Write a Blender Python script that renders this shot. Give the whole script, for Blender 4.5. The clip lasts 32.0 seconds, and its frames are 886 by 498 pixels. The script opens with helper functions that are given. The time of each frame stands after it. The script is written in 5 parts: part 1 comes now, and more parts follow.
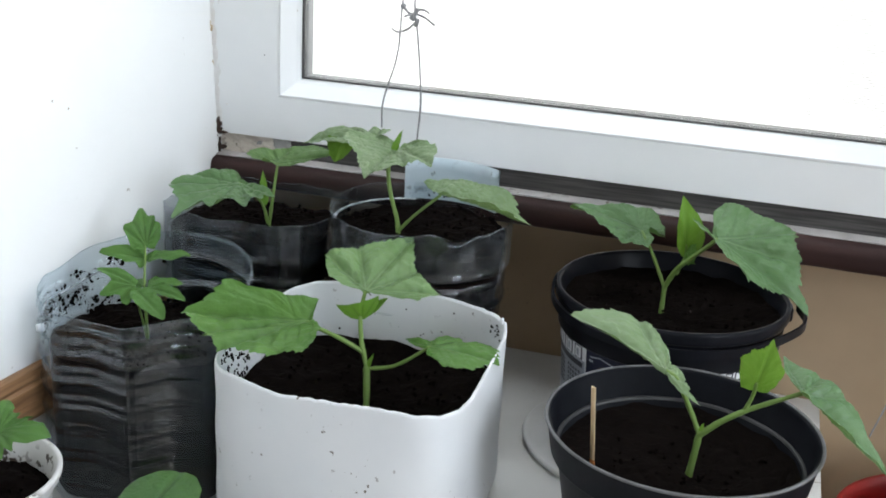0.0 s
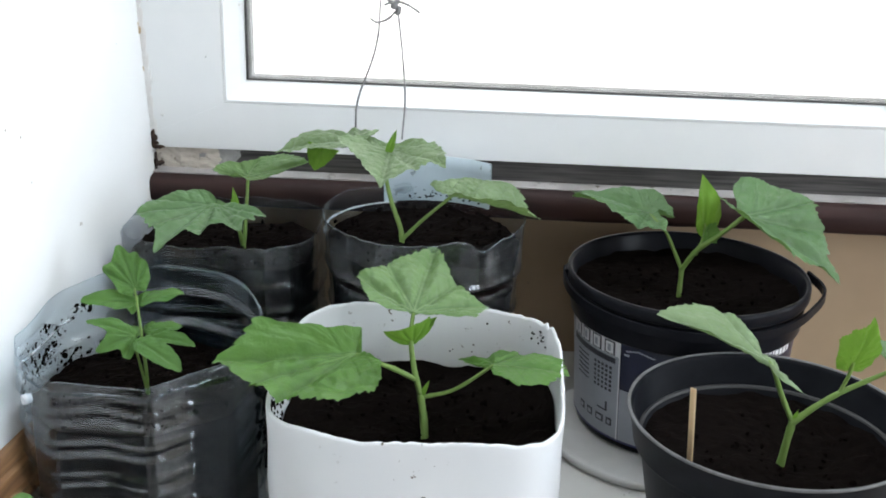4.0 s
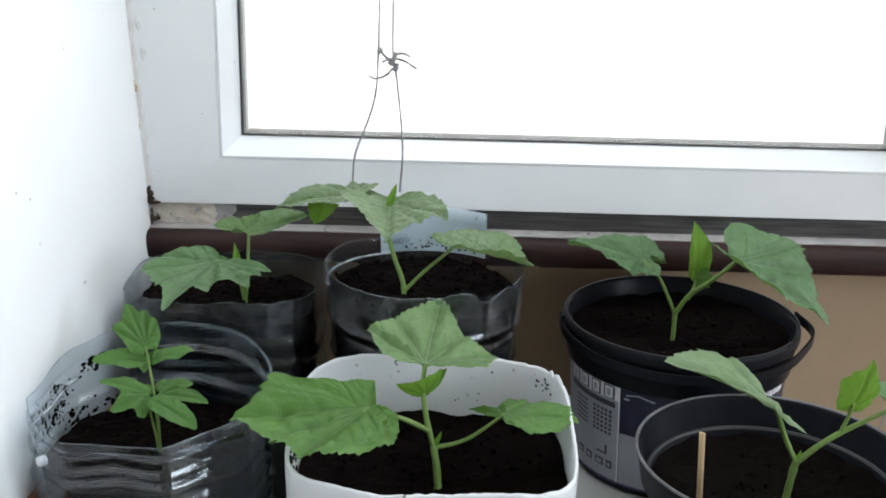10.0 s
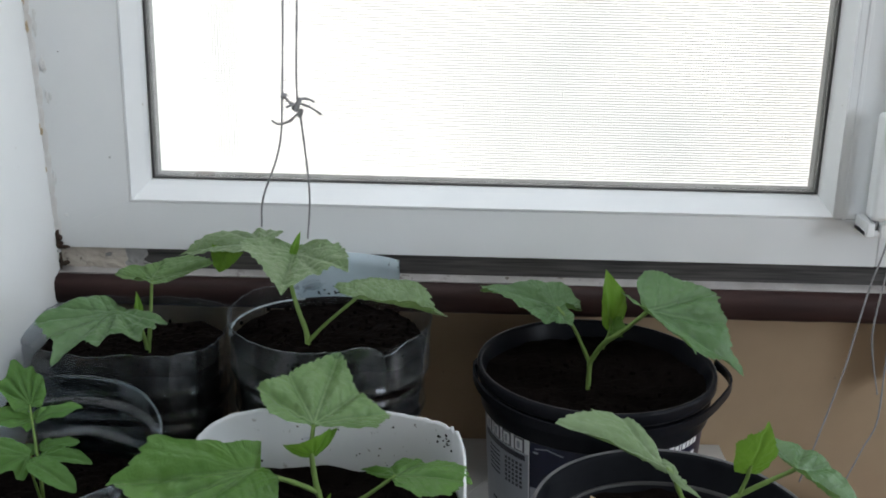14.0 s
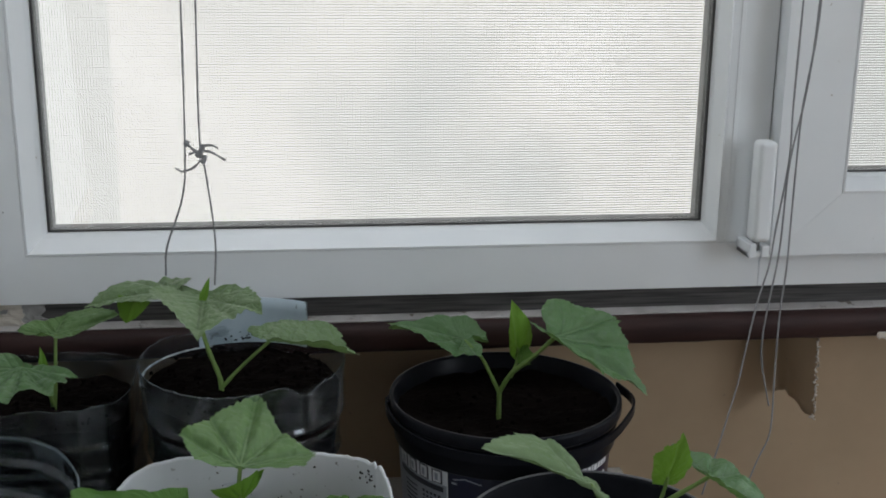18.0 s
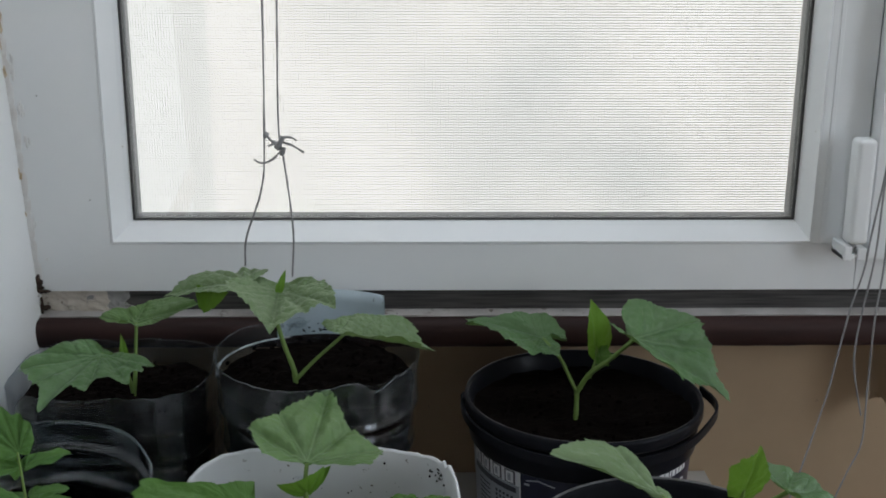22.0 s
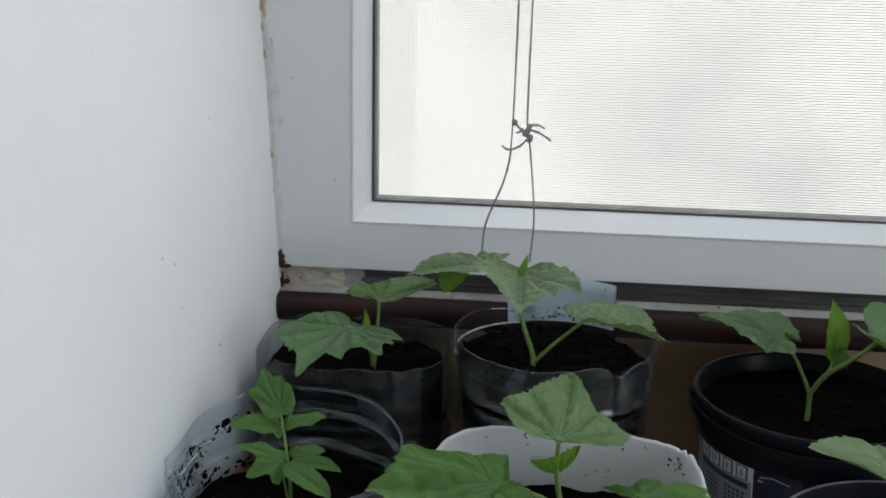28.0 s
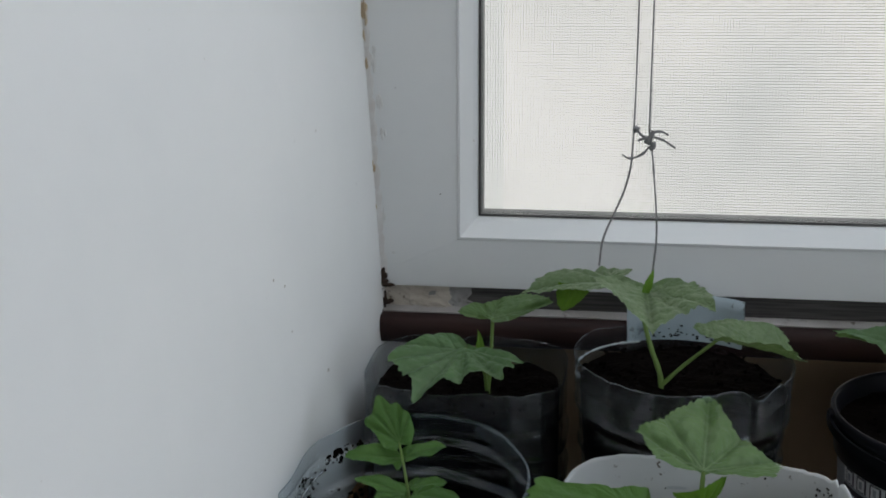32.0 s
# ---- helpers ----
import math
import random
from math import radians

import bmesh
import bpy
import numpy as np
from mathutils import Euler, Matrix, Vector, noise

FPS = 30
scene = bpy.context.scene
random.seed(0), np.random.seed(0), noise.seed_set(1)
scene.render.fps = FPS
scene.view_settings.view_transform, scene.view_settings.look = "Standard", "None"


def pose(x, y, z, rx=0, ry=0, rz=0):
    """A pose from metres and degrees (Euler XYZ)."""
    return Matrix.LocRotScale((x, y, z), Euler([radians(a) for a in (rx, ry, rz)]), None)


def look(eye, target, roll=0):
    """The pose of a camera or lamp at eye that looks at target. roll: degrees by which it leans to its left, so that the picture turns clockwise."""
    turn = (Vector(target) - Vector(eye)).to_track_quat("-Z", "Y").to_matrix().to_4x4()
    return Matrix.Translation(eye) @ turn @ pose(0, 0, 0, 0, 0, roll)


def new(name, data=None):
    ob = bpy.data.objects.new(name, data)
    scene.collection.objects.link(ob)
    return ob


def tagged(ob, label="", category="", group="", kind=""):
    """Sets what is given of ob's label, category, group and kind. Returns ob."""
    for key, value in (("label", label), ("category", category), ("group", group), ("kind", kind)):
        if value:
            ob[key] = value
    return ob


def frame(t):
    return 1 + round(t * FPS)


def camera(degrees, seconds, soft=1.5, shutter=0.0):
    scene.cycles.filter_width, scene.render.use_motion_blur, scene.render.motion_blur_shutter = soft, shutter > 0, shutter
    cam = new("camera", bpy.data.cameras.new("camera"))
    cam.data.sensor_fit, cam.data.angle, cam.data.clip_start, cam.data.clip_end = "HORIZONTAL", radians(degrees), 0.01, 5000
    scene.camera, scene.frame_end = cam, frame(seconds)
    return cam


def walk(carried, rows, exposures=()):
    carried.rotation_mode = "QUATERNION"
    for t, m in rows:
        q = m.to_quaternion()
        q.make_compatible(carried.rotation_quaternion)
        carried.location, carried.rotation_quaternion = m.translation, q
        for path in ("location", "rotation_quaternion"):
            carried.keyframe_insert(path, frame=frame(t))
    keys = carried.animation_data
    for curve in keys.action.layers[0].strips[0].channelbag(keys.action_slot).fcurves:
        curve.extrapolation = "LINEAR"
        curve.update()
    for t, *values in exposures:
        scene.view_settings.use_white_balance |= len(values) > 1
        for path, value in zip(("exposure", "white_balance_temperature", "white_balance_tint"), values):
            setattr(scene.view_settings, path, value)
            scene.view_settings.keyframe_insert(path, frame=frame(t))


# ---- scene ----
cam = camera(42.97, 32.0, soft=1.8)
ROWS = [
    (0, (0.5552, -1.0285, 0.5501), (0.2937, -0.1214, 0.2202), 3.21),
    (0.5, (0.4013, -0.9787, 0.5605), (0.2821, -0.0406, 0.2350), 1.97),
    (1, (0.3214, -0.9563, 0.5441), (0.2873, -0.0221, 0.1890), 0.90),
    (1.5, (0.2958, -0.9430, 0.5472), (0.2868, -0.0003, 0.2137), 1.03),
    (2, (0.2839, -0.9466, 0.5433), (0.3008, -0.0003, 0.2204), 0.98),
    (2.5, (0.2698, -0.9466, 0.5394), (0.3124, -0.0079, 0.1975), 1.22),
    (3, (0.2967, -0.9530, 0.5458), (0.3303, -0.0162, 0.1975), 0.88),
    (3.5, (0.3069, -0.9677, 0.5410), (0.3037, -0.0292, 0.1957), 1.10),
    (5.5, (0.4330, -1.0302, 0.5563), (0.2912, -0.1005, 0.2166), 2.54),
    (6, (0.3519, -0.9961, 0.5649), (0.2625, -0.0587, 0.2282), 1.17),
    (6.5, (0.2919, -0.9720, 0.5549), (0.2454, -0.0294, 0.2243), 0.30),
    (7, (0.2648, -0.9809, 0.5612), (0.2607, -0.0330, 0.2427), 1.56),
    (7.5, (0.2739, -0.9876, 0.5596), (0.3131, -0.0428, 0.2341), 1.74),
    (8, (0.3169, -0.9942, 0.5639), (0.3185, -0.0471, 0.2427), 2.71),
    (8.5, (0.3330, -0.9993, 0.5658), (0.3051, -0.0548, 0.2385), 3.98),
    (9, (0.3029, -1.0090, 0.5619), (0.3039, -0.0599, 0.2469), 1.57),
    (9.5, (0.2690, -1.0096, 0.5509), (0.2860, -0.0587, 0.2420), 0.69),
    (10, (0.2909, -1.0019, 0.5574), (0.2831, -0.0517, 0.2458), 1.33),
    (10.5, (0.3669, -0.9976, 0.5687), (0.2831, -0.0501, 0.2600), 2.28),
    (11, (0.4332, -1.0013, 0.5774), (0.2856, -0.0619, 0.2682), 2.22),
    (11.5, (0.5035, -1.0321, 0.5761), (0.3420, -0.0933, 0.2719), 1.85),
    (12, (0.5784, -1.0778, 0.5494), (0.4012, -0.1398, 0.2516), 1.97),
    (12.5, (0.5943, -1.0668, 0.5470), (0.4397, -0.1246, 0.2497), 2.17),
    (13, (0.5111, -1.0158, 0.5723), (0.4116, -0.0663, 0.2748), 1.32),
    (13.5, (0.3779, -0.9700, 0.5827), (0.3491, -0.0200, 0.2716), 0.67),
    (15.5, (0.3584, -0.9820, 0.5884), (0.3682, -0.0161, 0.3296), 1.66),
    (16, (0.3554, -1.0041, 0.5898), (0.3903, -0.0374, 0.3362), 0.94),
    (16.5, (0.3215, -1.0075, 0.5735), (0.4304, -0.0471, 0.3174), -0.77),
    (17, (0.3065, -0.9941, 0.5760), (0.4460, -0.0396, 0.3123), -0.35),
    (17.5, (0.3244, -0.9924, 0.5781), (0.4591, -0.0368, 0.3161), 0.61),
    (18, (0.3246, -0.9891, 0.5770), (0.4427, -0.0302, 0.3187), 0.60),
    (18.5, (0.3058, -0.9858, 0.5756), (0.4626, -0.0326, 0.3171), -0.48),
    (19, (0.3152, -0.9831, 0.5797), (0.4723, -0.0334, 0.3088), -0.58),
    (19.5, (0.3675, -0.9870, 0.5862), (0.4578, -0.0293, 0.3132), 1.03),
    (20, (0.4084, -0.9935, 0.5856), (0.4174, -0.0320, 0.3109), 2.63),
    (20.5, (0.3873, -0.9989, 0.5892), (0.3805, -0.0387, 0.3100), 2.16),
    (21, (0.3250, -0.9904, 0.5785), (0.3660, -0.0287, 0.3072), -0.25),
    (21.5, (0.3047, -0.9764, 0.5758), (0.3805, -0.0174, 0.3027), -0.97),
    (22, (0.3505, -0.9735, 0.5855), (0.3734, -0.0125, 0.3100), 0.29),
    (22.5, (0.4221, -0.9821, 0.5837), (0.3414, -0.0245, 0.3073), 2.43),
    (23, (0.4508, -0.9954, 0.5857), (0.3286, -0.0422, 0.3088), 2.70),
    (23.5, (0.3950, -0.9905, 0.5968), (0.3069, -0.0336, 0.3199), 1.29),
    (24, (0.3146, -0.9723, 0.5811), (0.3013, -0.0098, 0.3100), -0.28),
    (24.5, (0.2772, -0.9721, 0.5808), (0.3095, -0.0093, 0.3125), 0.04),
    (26.5, (0.2321, -0.9910, 0.5692), (0.2674, -0.0263, 0.3085), 1.60),
    (27, (0.2228, -1.0024, 0.5640), (0.2226, -0.0357, 0.3082), 1.70),
    (27.5, (0.2196, -1.0092, 0.5546), (0.1803, -0.0415, 0.3057), 1.48),
    (28, (0.2593, -0.9990, 0.5710), (0.1671, -0.0403, 0.3021), 1.25),
    (28.5, (0.2550, -0.9979, 0.5670), (0.1552, -0.0383, 0.3037), 0.58),
    (29, (0.2839, -1.0025, 0.5668), (0.1818, -0.0399, 0.3161), -0.04),
    (29.5, (0.4213, -1.0156, 0.5689), (0.1781, -0.0762, 0.3274), 1.99),
    (30, (0.5159, -1.0622, 0.5614), (0.1333, -0.1744, 0.3059), 1.99),
    (30.5, (0.4945, -1.0724, 0.5550), (0.1001, -0.1908, 0.2956), 2.54),
    (31, (0.3363, -1.0113, 0.5779), (0.0358, -0.0943, 0.3154), 1.29),
    (31.5, (0.2180, -0.9713, 0.5757), (0.0222, -0.0273, 0.3102), -0.60),
    (32, (0.2048, -0.9531, 0.5585), (0.0636, 0.0029, 0.3013), -0.38),
]
EXPOSURES = [(0.0, 0.74), (1.0, 0.82), (2.0, 0.91), (3.5, 0.98), (5.5, 0.87), (7.0, 0.82), (9.0, 0.74), (10.0, 0.71), (12.0, 0.44), (13.5, 0.23), (16.0, -0.29), (18.0, -0.35), (21.0, -0.33), (24.0, -0.24), (26.5, -0.18), (28.0, -0.22), (30.0, -0.27), (32.0, -0.56)]
walk(cam, [(t, look(eye, aim, roll)) for t, eye, aim, roll in ROWS], EXPOSURES)

# ---- daylight: overcast sky, weak sun behind the house, an added fill lamp behind the camera ----
world = bpy.data.worlds.new("overcast_sky")
scene.world = world
world.use_nodes = True
wn, wl = world.node_tree.nodes, world.node_tree.links
sky = wn.new("ShaderNodeTexSky")
sky.sky_type, sky.sun_disc, sky.sun_elevation, sky.sun_rotation = "NISHITA", False, radians(55), radians(200)
wn["Background"].inputs["Strength"].default_value = 0.1
wl.new(sky.outputs["Color"], wn["Background"].inputs["Color"])
sun = new("sun", bpy.data.lights.new("sun", "SUN"))
sun.data.energy, sun.data.angle, sun.data.color = 1.0, radians(15), (1.0, 0.96, 0.9)
sun.matrix_world = look((0.3, -3.0, 5.0), (0.6, 0.0, 0.5))


def area_lamp(name, eye, target, w, h, power, color):
    lamp = new(name, bpy.data.lights.new(name, "AREA"))
    lamp.data.shape, lamp.data.size, lamp.data.size_y = "RECTANGLE", w, h
    lamp.data.energy, lamp.data.color = power, color
    lamp.matrix_world = look(eye, target)
    return lamp


area_lamp("daylight_window_top", (0.395, 0.048, 1.12), (0.30, -0.6, 0.55), 0.56, 0.42, 3.0, (0.88, 0.94, 1.0))
area_lamp("daylight_window_bank", (2.56, 0.05, 0.875), (2.56, -1.0, 0.875), 1.86, 1.13, 67.0, (0.82, 0.902, 1.0))
# unseen fill lamp, added to brighten surfaces that face the room
area_lamp("south_fill_lamp", (2.82, -1.82, 0.85), (1.6, 0.0, 0.5), 0.85, 1.2, 26.0, (0.82, 0.902, 1.0))


# ---- materials ----
def mat(name):
    m = bpy.data.materials.new(name)
    m.use_nodes = True
    n, l = m.node_tree.nodes, m.node_tree.links
    return m, n, l, n["Principled BSDF"]


def tex(n, l, kind, scale, detail=4.0, rough=0.6, coord="Object"):
    c = n.new("ShaderNodeTexCoord")
    t = n.new(kind)
    t.inputs["Scale"].default_value = scale
    if "Detail" in t.inputs:
        t.inputs["Detail"].default_value = detail
    if "Roughness" in t.inputs:
        t.inputs["Roughness"].default_value = rough
    l.new(c.outputs[coord], t.inputs["Vector"])
    return t


def ramp(n, l, src, stops):
    r = n.new("ShaderNodeValToRGB")
    e = r.color_ramp.elements
    e[0].position, e[0].color = stops[0][0], (*stops[0][1], 1)
    e[1].position, e[1].color = stops[-1][0], (*stops[-1][1], 1)
    for p, c in stops[1:-1]:
        e.new(p).color = (*c, 1)
    l.new(src, r.inputs["Fac"])
    return r


def mixed(n, l, fac, a, b, mode="MIX"):
    m = n.new("ShaderNodeMix")
    m.data_type, m.blend_type = "RGBA", mode
    for v, i in ((fac, 0), (a, 6), (b, 7)):
        if isinstance(v, (int, float)):
            m.inputs[i].default_value = v
        elif isinstance(v, tuple):
            m.inputs[i].default_value = (*v, 1)
        else:
            l.new(v, m.inputs[i])
    return m.outputs[2]


def bumped(n, l, b, src, strength, dist=0.001):
    u = n.new("ShaderNodeBump")
    u.inputs["Strength"].default_value, u.inputs["Distance"].default_value = strength, dist
    l.new(src, u.inputs["Height"])
    l.new(u.outputs["Normal"], b.inputs["Normal"])


def plain(name, lo, hi, rough=0.5, scale=30.0, bump=0.15, fine=300.0, metal=0.0, dist=0.0006):
    """Two-scale paint: broad mottling of the colour, fine relief."""
    m, n, l, b = mat(name)
    t = tex(n, l, "ShaderNodeTexNoise", scale)
    r = ramp(n, l, t.outputs["Fac"], [(0.3, lo), (0.7, hi)])
    l.new(r.outputs["Color"], b.inputs["Base Color"])
    b.inputs["Roughness"].default_value, b.inputs["Metallic"].default_value = rough, metal
    f = tex(n, l, "ShaderNodeTexNoise", fine)
    bumped(n, l, b, f.outputs["Fac"], bump, dist)
    return m


def speckled(name, lo, hi, dirt, rough=0.5, cover=0.64, scale=9.0, spot=160.0):
    """Paint with stains and small dirt specks."""
    m, n, l, b = mat(name)
    t = tex(n, l, "ShaderNodeTexNoise", scale, 5)
    r = ramp(n, l, t.outputs["Fac"], [(0.3, lo), (0.7, hi)])
    s = tex(n, l, "ShaderNodeTexNoise", spot, 2)
    k = ramp(n, l, s.outputs["Fac"], [(cover, (0, 0, 0)), (cover + 0.04, (1, 1, 1))])
    g = tex(n, l, "ShaderNodeTexNoise", 14.0, 2)
    gk = ramp(n, l, g.outputs["Fac"], [(0.5, (0, 0, 0)), (0.62, (1, 1, 1))])
    f = mixed(n, l, 1.0, k.outputs["Color"], gk.outputs["Color"], "MULTIPLY")
    l.new(mixed(n, l, f, r.outputs["Color"], dirt), b.inputs["Base Color"])
    b.inputs["Roughness"].default_value = rough
    bumped(n, l, b, s.outputs["Fac"], 0.08, 0.0005)
    return m


def wood(name, dark, light, axis_scale, rough=0.5):
    m, n, l, b = mat(name)
    c = n.new("ShaderNodeTexCoord")
    mp = n.new("ShaderNodeMapping")
    mp.inputs["Scale"].default_value = axis_scale
    l.new(c.outputs["Object"], mp.inputs["Vector"])
    t = n.new("ShaderNodeTexNoise")
    t.inputs["Scale"].default_value, t.inputs["Detail"].default_value = 1.0, 6
    l.new(mp.outputs["Vector"], t.inputs["Vector"])
    r = ramp(n, l, t.outputs["Fac"], [(0.32, dark), (0.68, light)])
    l.new(r.outputs["Color"], b.inputs["Base Color"])
    b.inputs["Roughness"].default_value = rough
    bumped(n, l, b, t.outputs["Fac"], 0.3, 0.0008)
    return m


def clear(name, tint, gloss_rough=0.08, ior=1.45, haze=0.0, haze_color=(0.8, 0.85, 0.9), wrinkle=0.0, patchy=1.0):
    """Thin clear sheet: see-through, with Fresnel gloss and a little haze."""
    m, n, l, b = mat(name)
    n.remove(b)
    tr, gl, df = n.new("ShaderNodeBsdfTransparent"), n.new("ShaderNodeBsdfGlossy"), n.new("ShaderNodeBsdfDiffuse")
    tr.inputs["Color"].default_value = (*tint, 1)
    gl.inputs["Roughness"].default_value = gloss_rough
    if wrinkle:
        wt = tex(n, l, "ShaderNodeTexNoise", 55.0, 3)
        bumped(n, l, gl, wt.outputs["Fac"], wrinkle, 0.004)
    df.inputs["Color"].default_value = (*haze_color, 1)
    hz = n.new("ShaderNodeMixShader")
    t = tex(n, l, "ShaderNodeTexNoise", 45.0, 4)
    mth = n.new("ShaderNodeMath")
    mth.operation = "MULTIPLY"
    mth.inputs[1].default_value = haze * 2**patchy
    pat = n.new("ShaderNodeMath")
    pat.operation = "POWER"
    pat.inputs[1].default_value = patchy
    l.new(t.outputs["Fac"], pat.inputs[0])
    l.new(pat.outputs[0], mth.inputs[0])
    l.new(mth.outputs[0], hz.inputs["Fac"])
    l.new(tr.outputs[0], hz.inputs[1])
    l.new(df.outputs[0], hz.inputs[2])
    lw = n.new("ShaderNodeLayerWeight")
    lw.inputs["Blend"].default_value = 0.5
    pw = n.new("ShaderNodeMath")
    pw.operation = "POWER"
    pw.inputs[1].default_value = 4.0
    l.new(lw.outputs["Facing"], pw.inputs[0])
    fr = n.new("ShaderNodeMath")
    fr.operation = "MULTIPLY_ADD"
    fr.inputs[1].default_value, fr.inputs[2].default_value = 0.45, ((ior - 1) / (ior + 1)) ** 2
    l.new(pw.outputs[0], fr.inputs[0])
    mx = n.new("ShaderNodeMixShader")
    l.new(fr.outputs[0], mx.inputs["Fac"])
    l.new(hz.outputs[0], mx.inputs[1])
    l.new(gl.outputs[0], mx.inputs[2])
    l.new(mx.outputs[0], n["Material Output"].inputs["Surface"])
    return m


def leafy(name, dark, light, vein, rough=0.45, glow=0.35, sheen=0.3, quilted=0.22):
    """Leaf: mottled green at two scales, paler veins and painted crease shade from the mesh, light passing through."""
    m, n, l, b = mat(name)
    t = tex(n, l, "ShaderNodeTexNoise", 28.0, 6)
    r = ramp(n, l, t.outputs["Fac"], [(0.2, dark), (0.8, light)])
    v = tex(n, l, "ShaderNodeTexVoronoi", 330.0)
    cells = ramp(n, l, v.outputs["Distance"], [(0.0, (1.06, 1.05, 1.06)), (0.75, (0.86, 0.89, 0.85))])
    base = mixed(n, l, 0.8, r.outputs["Color"], cells.outputs["Color"], "MULTIPLY")
    k = tex(n, l, "ShaderNodeTexVoronoi", 105.0)
    k.feature = "DISTANCE_TO_EDGE"
    quilt = ramp(n, l, k.outputs["Distance"], [(0.0, (0, 0, 0)), (0.12, (0.5, 0.5, 0.5)), (0.42, (1, 1, 1))])
    # shade of the quilt grooves, darkened in the colour
    seam_shade = ramp(n, l, k.outputs["Distance"], [(0.0, (0.86, 0.89, 0.84)), (0.07, (1, 1, 1))])
    base = mixed(n, l, min(1.0, quilted), base, seam_shade.outputs["Color"], "MULTIPLY")
    a = n.new("ShaderNodeAttribute")
    a.attribute_name = "vein"
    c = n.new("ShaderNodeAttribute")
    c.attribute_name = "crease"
    # shade of the vein grooves, put into the colour
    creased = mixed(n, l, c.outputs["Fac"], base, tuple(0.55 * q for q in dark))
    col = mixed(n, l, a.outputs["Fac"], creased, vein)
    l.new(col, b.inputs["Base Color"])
    b.inputs["Roughness"].default_value = rough
    b.inputs["Specular IOR Level"].default_value = sheen
    bumped(n, l, b, v.outputs["Distance"], -0.7, 0.0008)
    n["Bump"].invert = True
    n["Bump"].inputs["Strength"].default_value = 0.3
    pillow = n.new("ShaderNodeBump")
    pillow.inputs["Strength"].default_value, pillow.inputs["Distance"].default_value = quilted, 0.0026
    l.new(quilt.outputs["Color"], pillow.inputs["Height"])
    l.new(pillow.outputs["Normal"], n["Bump"].inputs["Normal"])
    tl = n.new("ShaderNodeBsdfTranslucent")
    l.new(mixed(n, l, 0.5, col, (0.22, 0.36, 0.05)), tl.inputs["Color"])
    mx = n.new("ShaderNodeMixShader")
    mx.inputs["Fac"].default_value = glow
    l.new(b.outputs[0], mx.inputs[1])
    l.new(tl.outputs[0], mx.inputs[2])
    l.new(mx.outputs[0], n["Material Output"].inputs["Surface"])
    return m


WALL = speckled("white_wall_paint", (0.80, 0.81, 0.81), (0.85, 0.855, 0.85), (0.30, 0.25, 0.2), 0.75, 0.73, 5.0, 90.0)
CEIL = plain("ceiling_paint", (0.78, 0.78, 0.77), (0.82, 0.82, 0.81), 0.8)
BEIGE = speckled("beige_wall_paint", (0.365, 0.262, 0.163), (0.44, 0.318, 0.202), (0.3, 0.22, 0.16), 0.65, 0.70, 6.0, 120.0)
FLOOR = wood("floor_boards", (0.16, 0.10, 0.06), (0.26, 0.17, 0.1), (3, 40, 40))
PVC = speckled("white_pvc", (0.76, 0.78, 0.79), (0.82, 0.83, 0.83), (0.42, 0.36, 0.3), 0.32, 0.755, 7.0, 130.0)
GASKET = plain("rubber_gasket", (0.03, 0.03, 0.033), (0.06, 0.058, 0.055), 0.6)
SPACER = plain("glazing_spacer", (0.22, 0.22, 0.22), (0.34, 0.34, 0.335), 0.5)
GLASS = clear("window_glass", (0.972, 0.98, 0.97), 0.02, 1.9, 0.008)
MESH = plain("insect_screen", (0.30, 0.29, 0.275), (0.40, 0.385, 0.365), 0.7)
STRIP = wood("weathered_grey_wood", (0.017, 0.0155, 0.0155), (0.092, 0.086, 0.082), (14, 160, 420), 0.75)
LEDGE = speckled("dirty_white_ledge", (0.36, 0.34, 0.33), (0.56, 0.54, 0.53), (0.14, 0.11, 0.09), 0.5, 0.60, 30.0, 120.0)
BROWN = wood("dark_brown_paint", (0.018, 0.0084, 0.0080), (0.041, 0.0180, 0.0158), (8, 60, 60), 0.55)
BROWN.node_tree.nodes["Principled BSDF"].inputs["Specular IOR Level"].default_value = 0.25
CREAM = speckled("cream_filler", (0.46, 0.41, 0.35), (0.60, 0.55, 0.49), (0.08, 0.05, 0.035), 0.8, 0.58, 40.0, 120.0)
SMEAR = speckled("grey_paste", (0.22, 0.215, 0.21), (0.36, 0.35, 0.345), (0.06, 0.05, 0.045), 0.75, 0.58, 35.0, 140.0)
MOULD = plain("mould_stain", (0.018, 0.011, 0.009), (0.06, 0.035, 0.022), 0.9, 120.0, 0.6)
RUST = plain("ochre_foam", (0.44, 0.34, 0.22), (0.62, 0.52, 0.38), 0.9, 150.0, 0.6)
OAK = wood("oak_moulding", (0.17, 0.085, 0.038), (0.38, 0.21, 0.10), (160, 5, 160), 0.5)
LAMINATE = speckled("pale_laminate", (0.60, 0.60, 0.57), (0.68, 0.67, 0.64), (0.3, 0.27, 0.22), 0.4, 0.68, 8.0, 110.0)
SAUCER = plain("white_saucer_plastic", (0.62, 0.62, 0.60), (0.70, 0.70, 0.68), 0.4)
PET = clear("clear_pet", (0.92, 0.95, 0.97), 0.06, 1.55, 0.006, (0.52, 0.60, 0.70), 0.10)
PET_RIM = clear("cut_pet_edge", (0.85, 0.9, 0.93), 0.07, 1.95, 0.04, (0.62, 0.7, 0.76))
PET_ROLL = clear("rolled_pet", (0.80, 0.87, 0.90), 0.06, 1.9, 0.10, (0.62, 0.7, 0.76), 0.2)
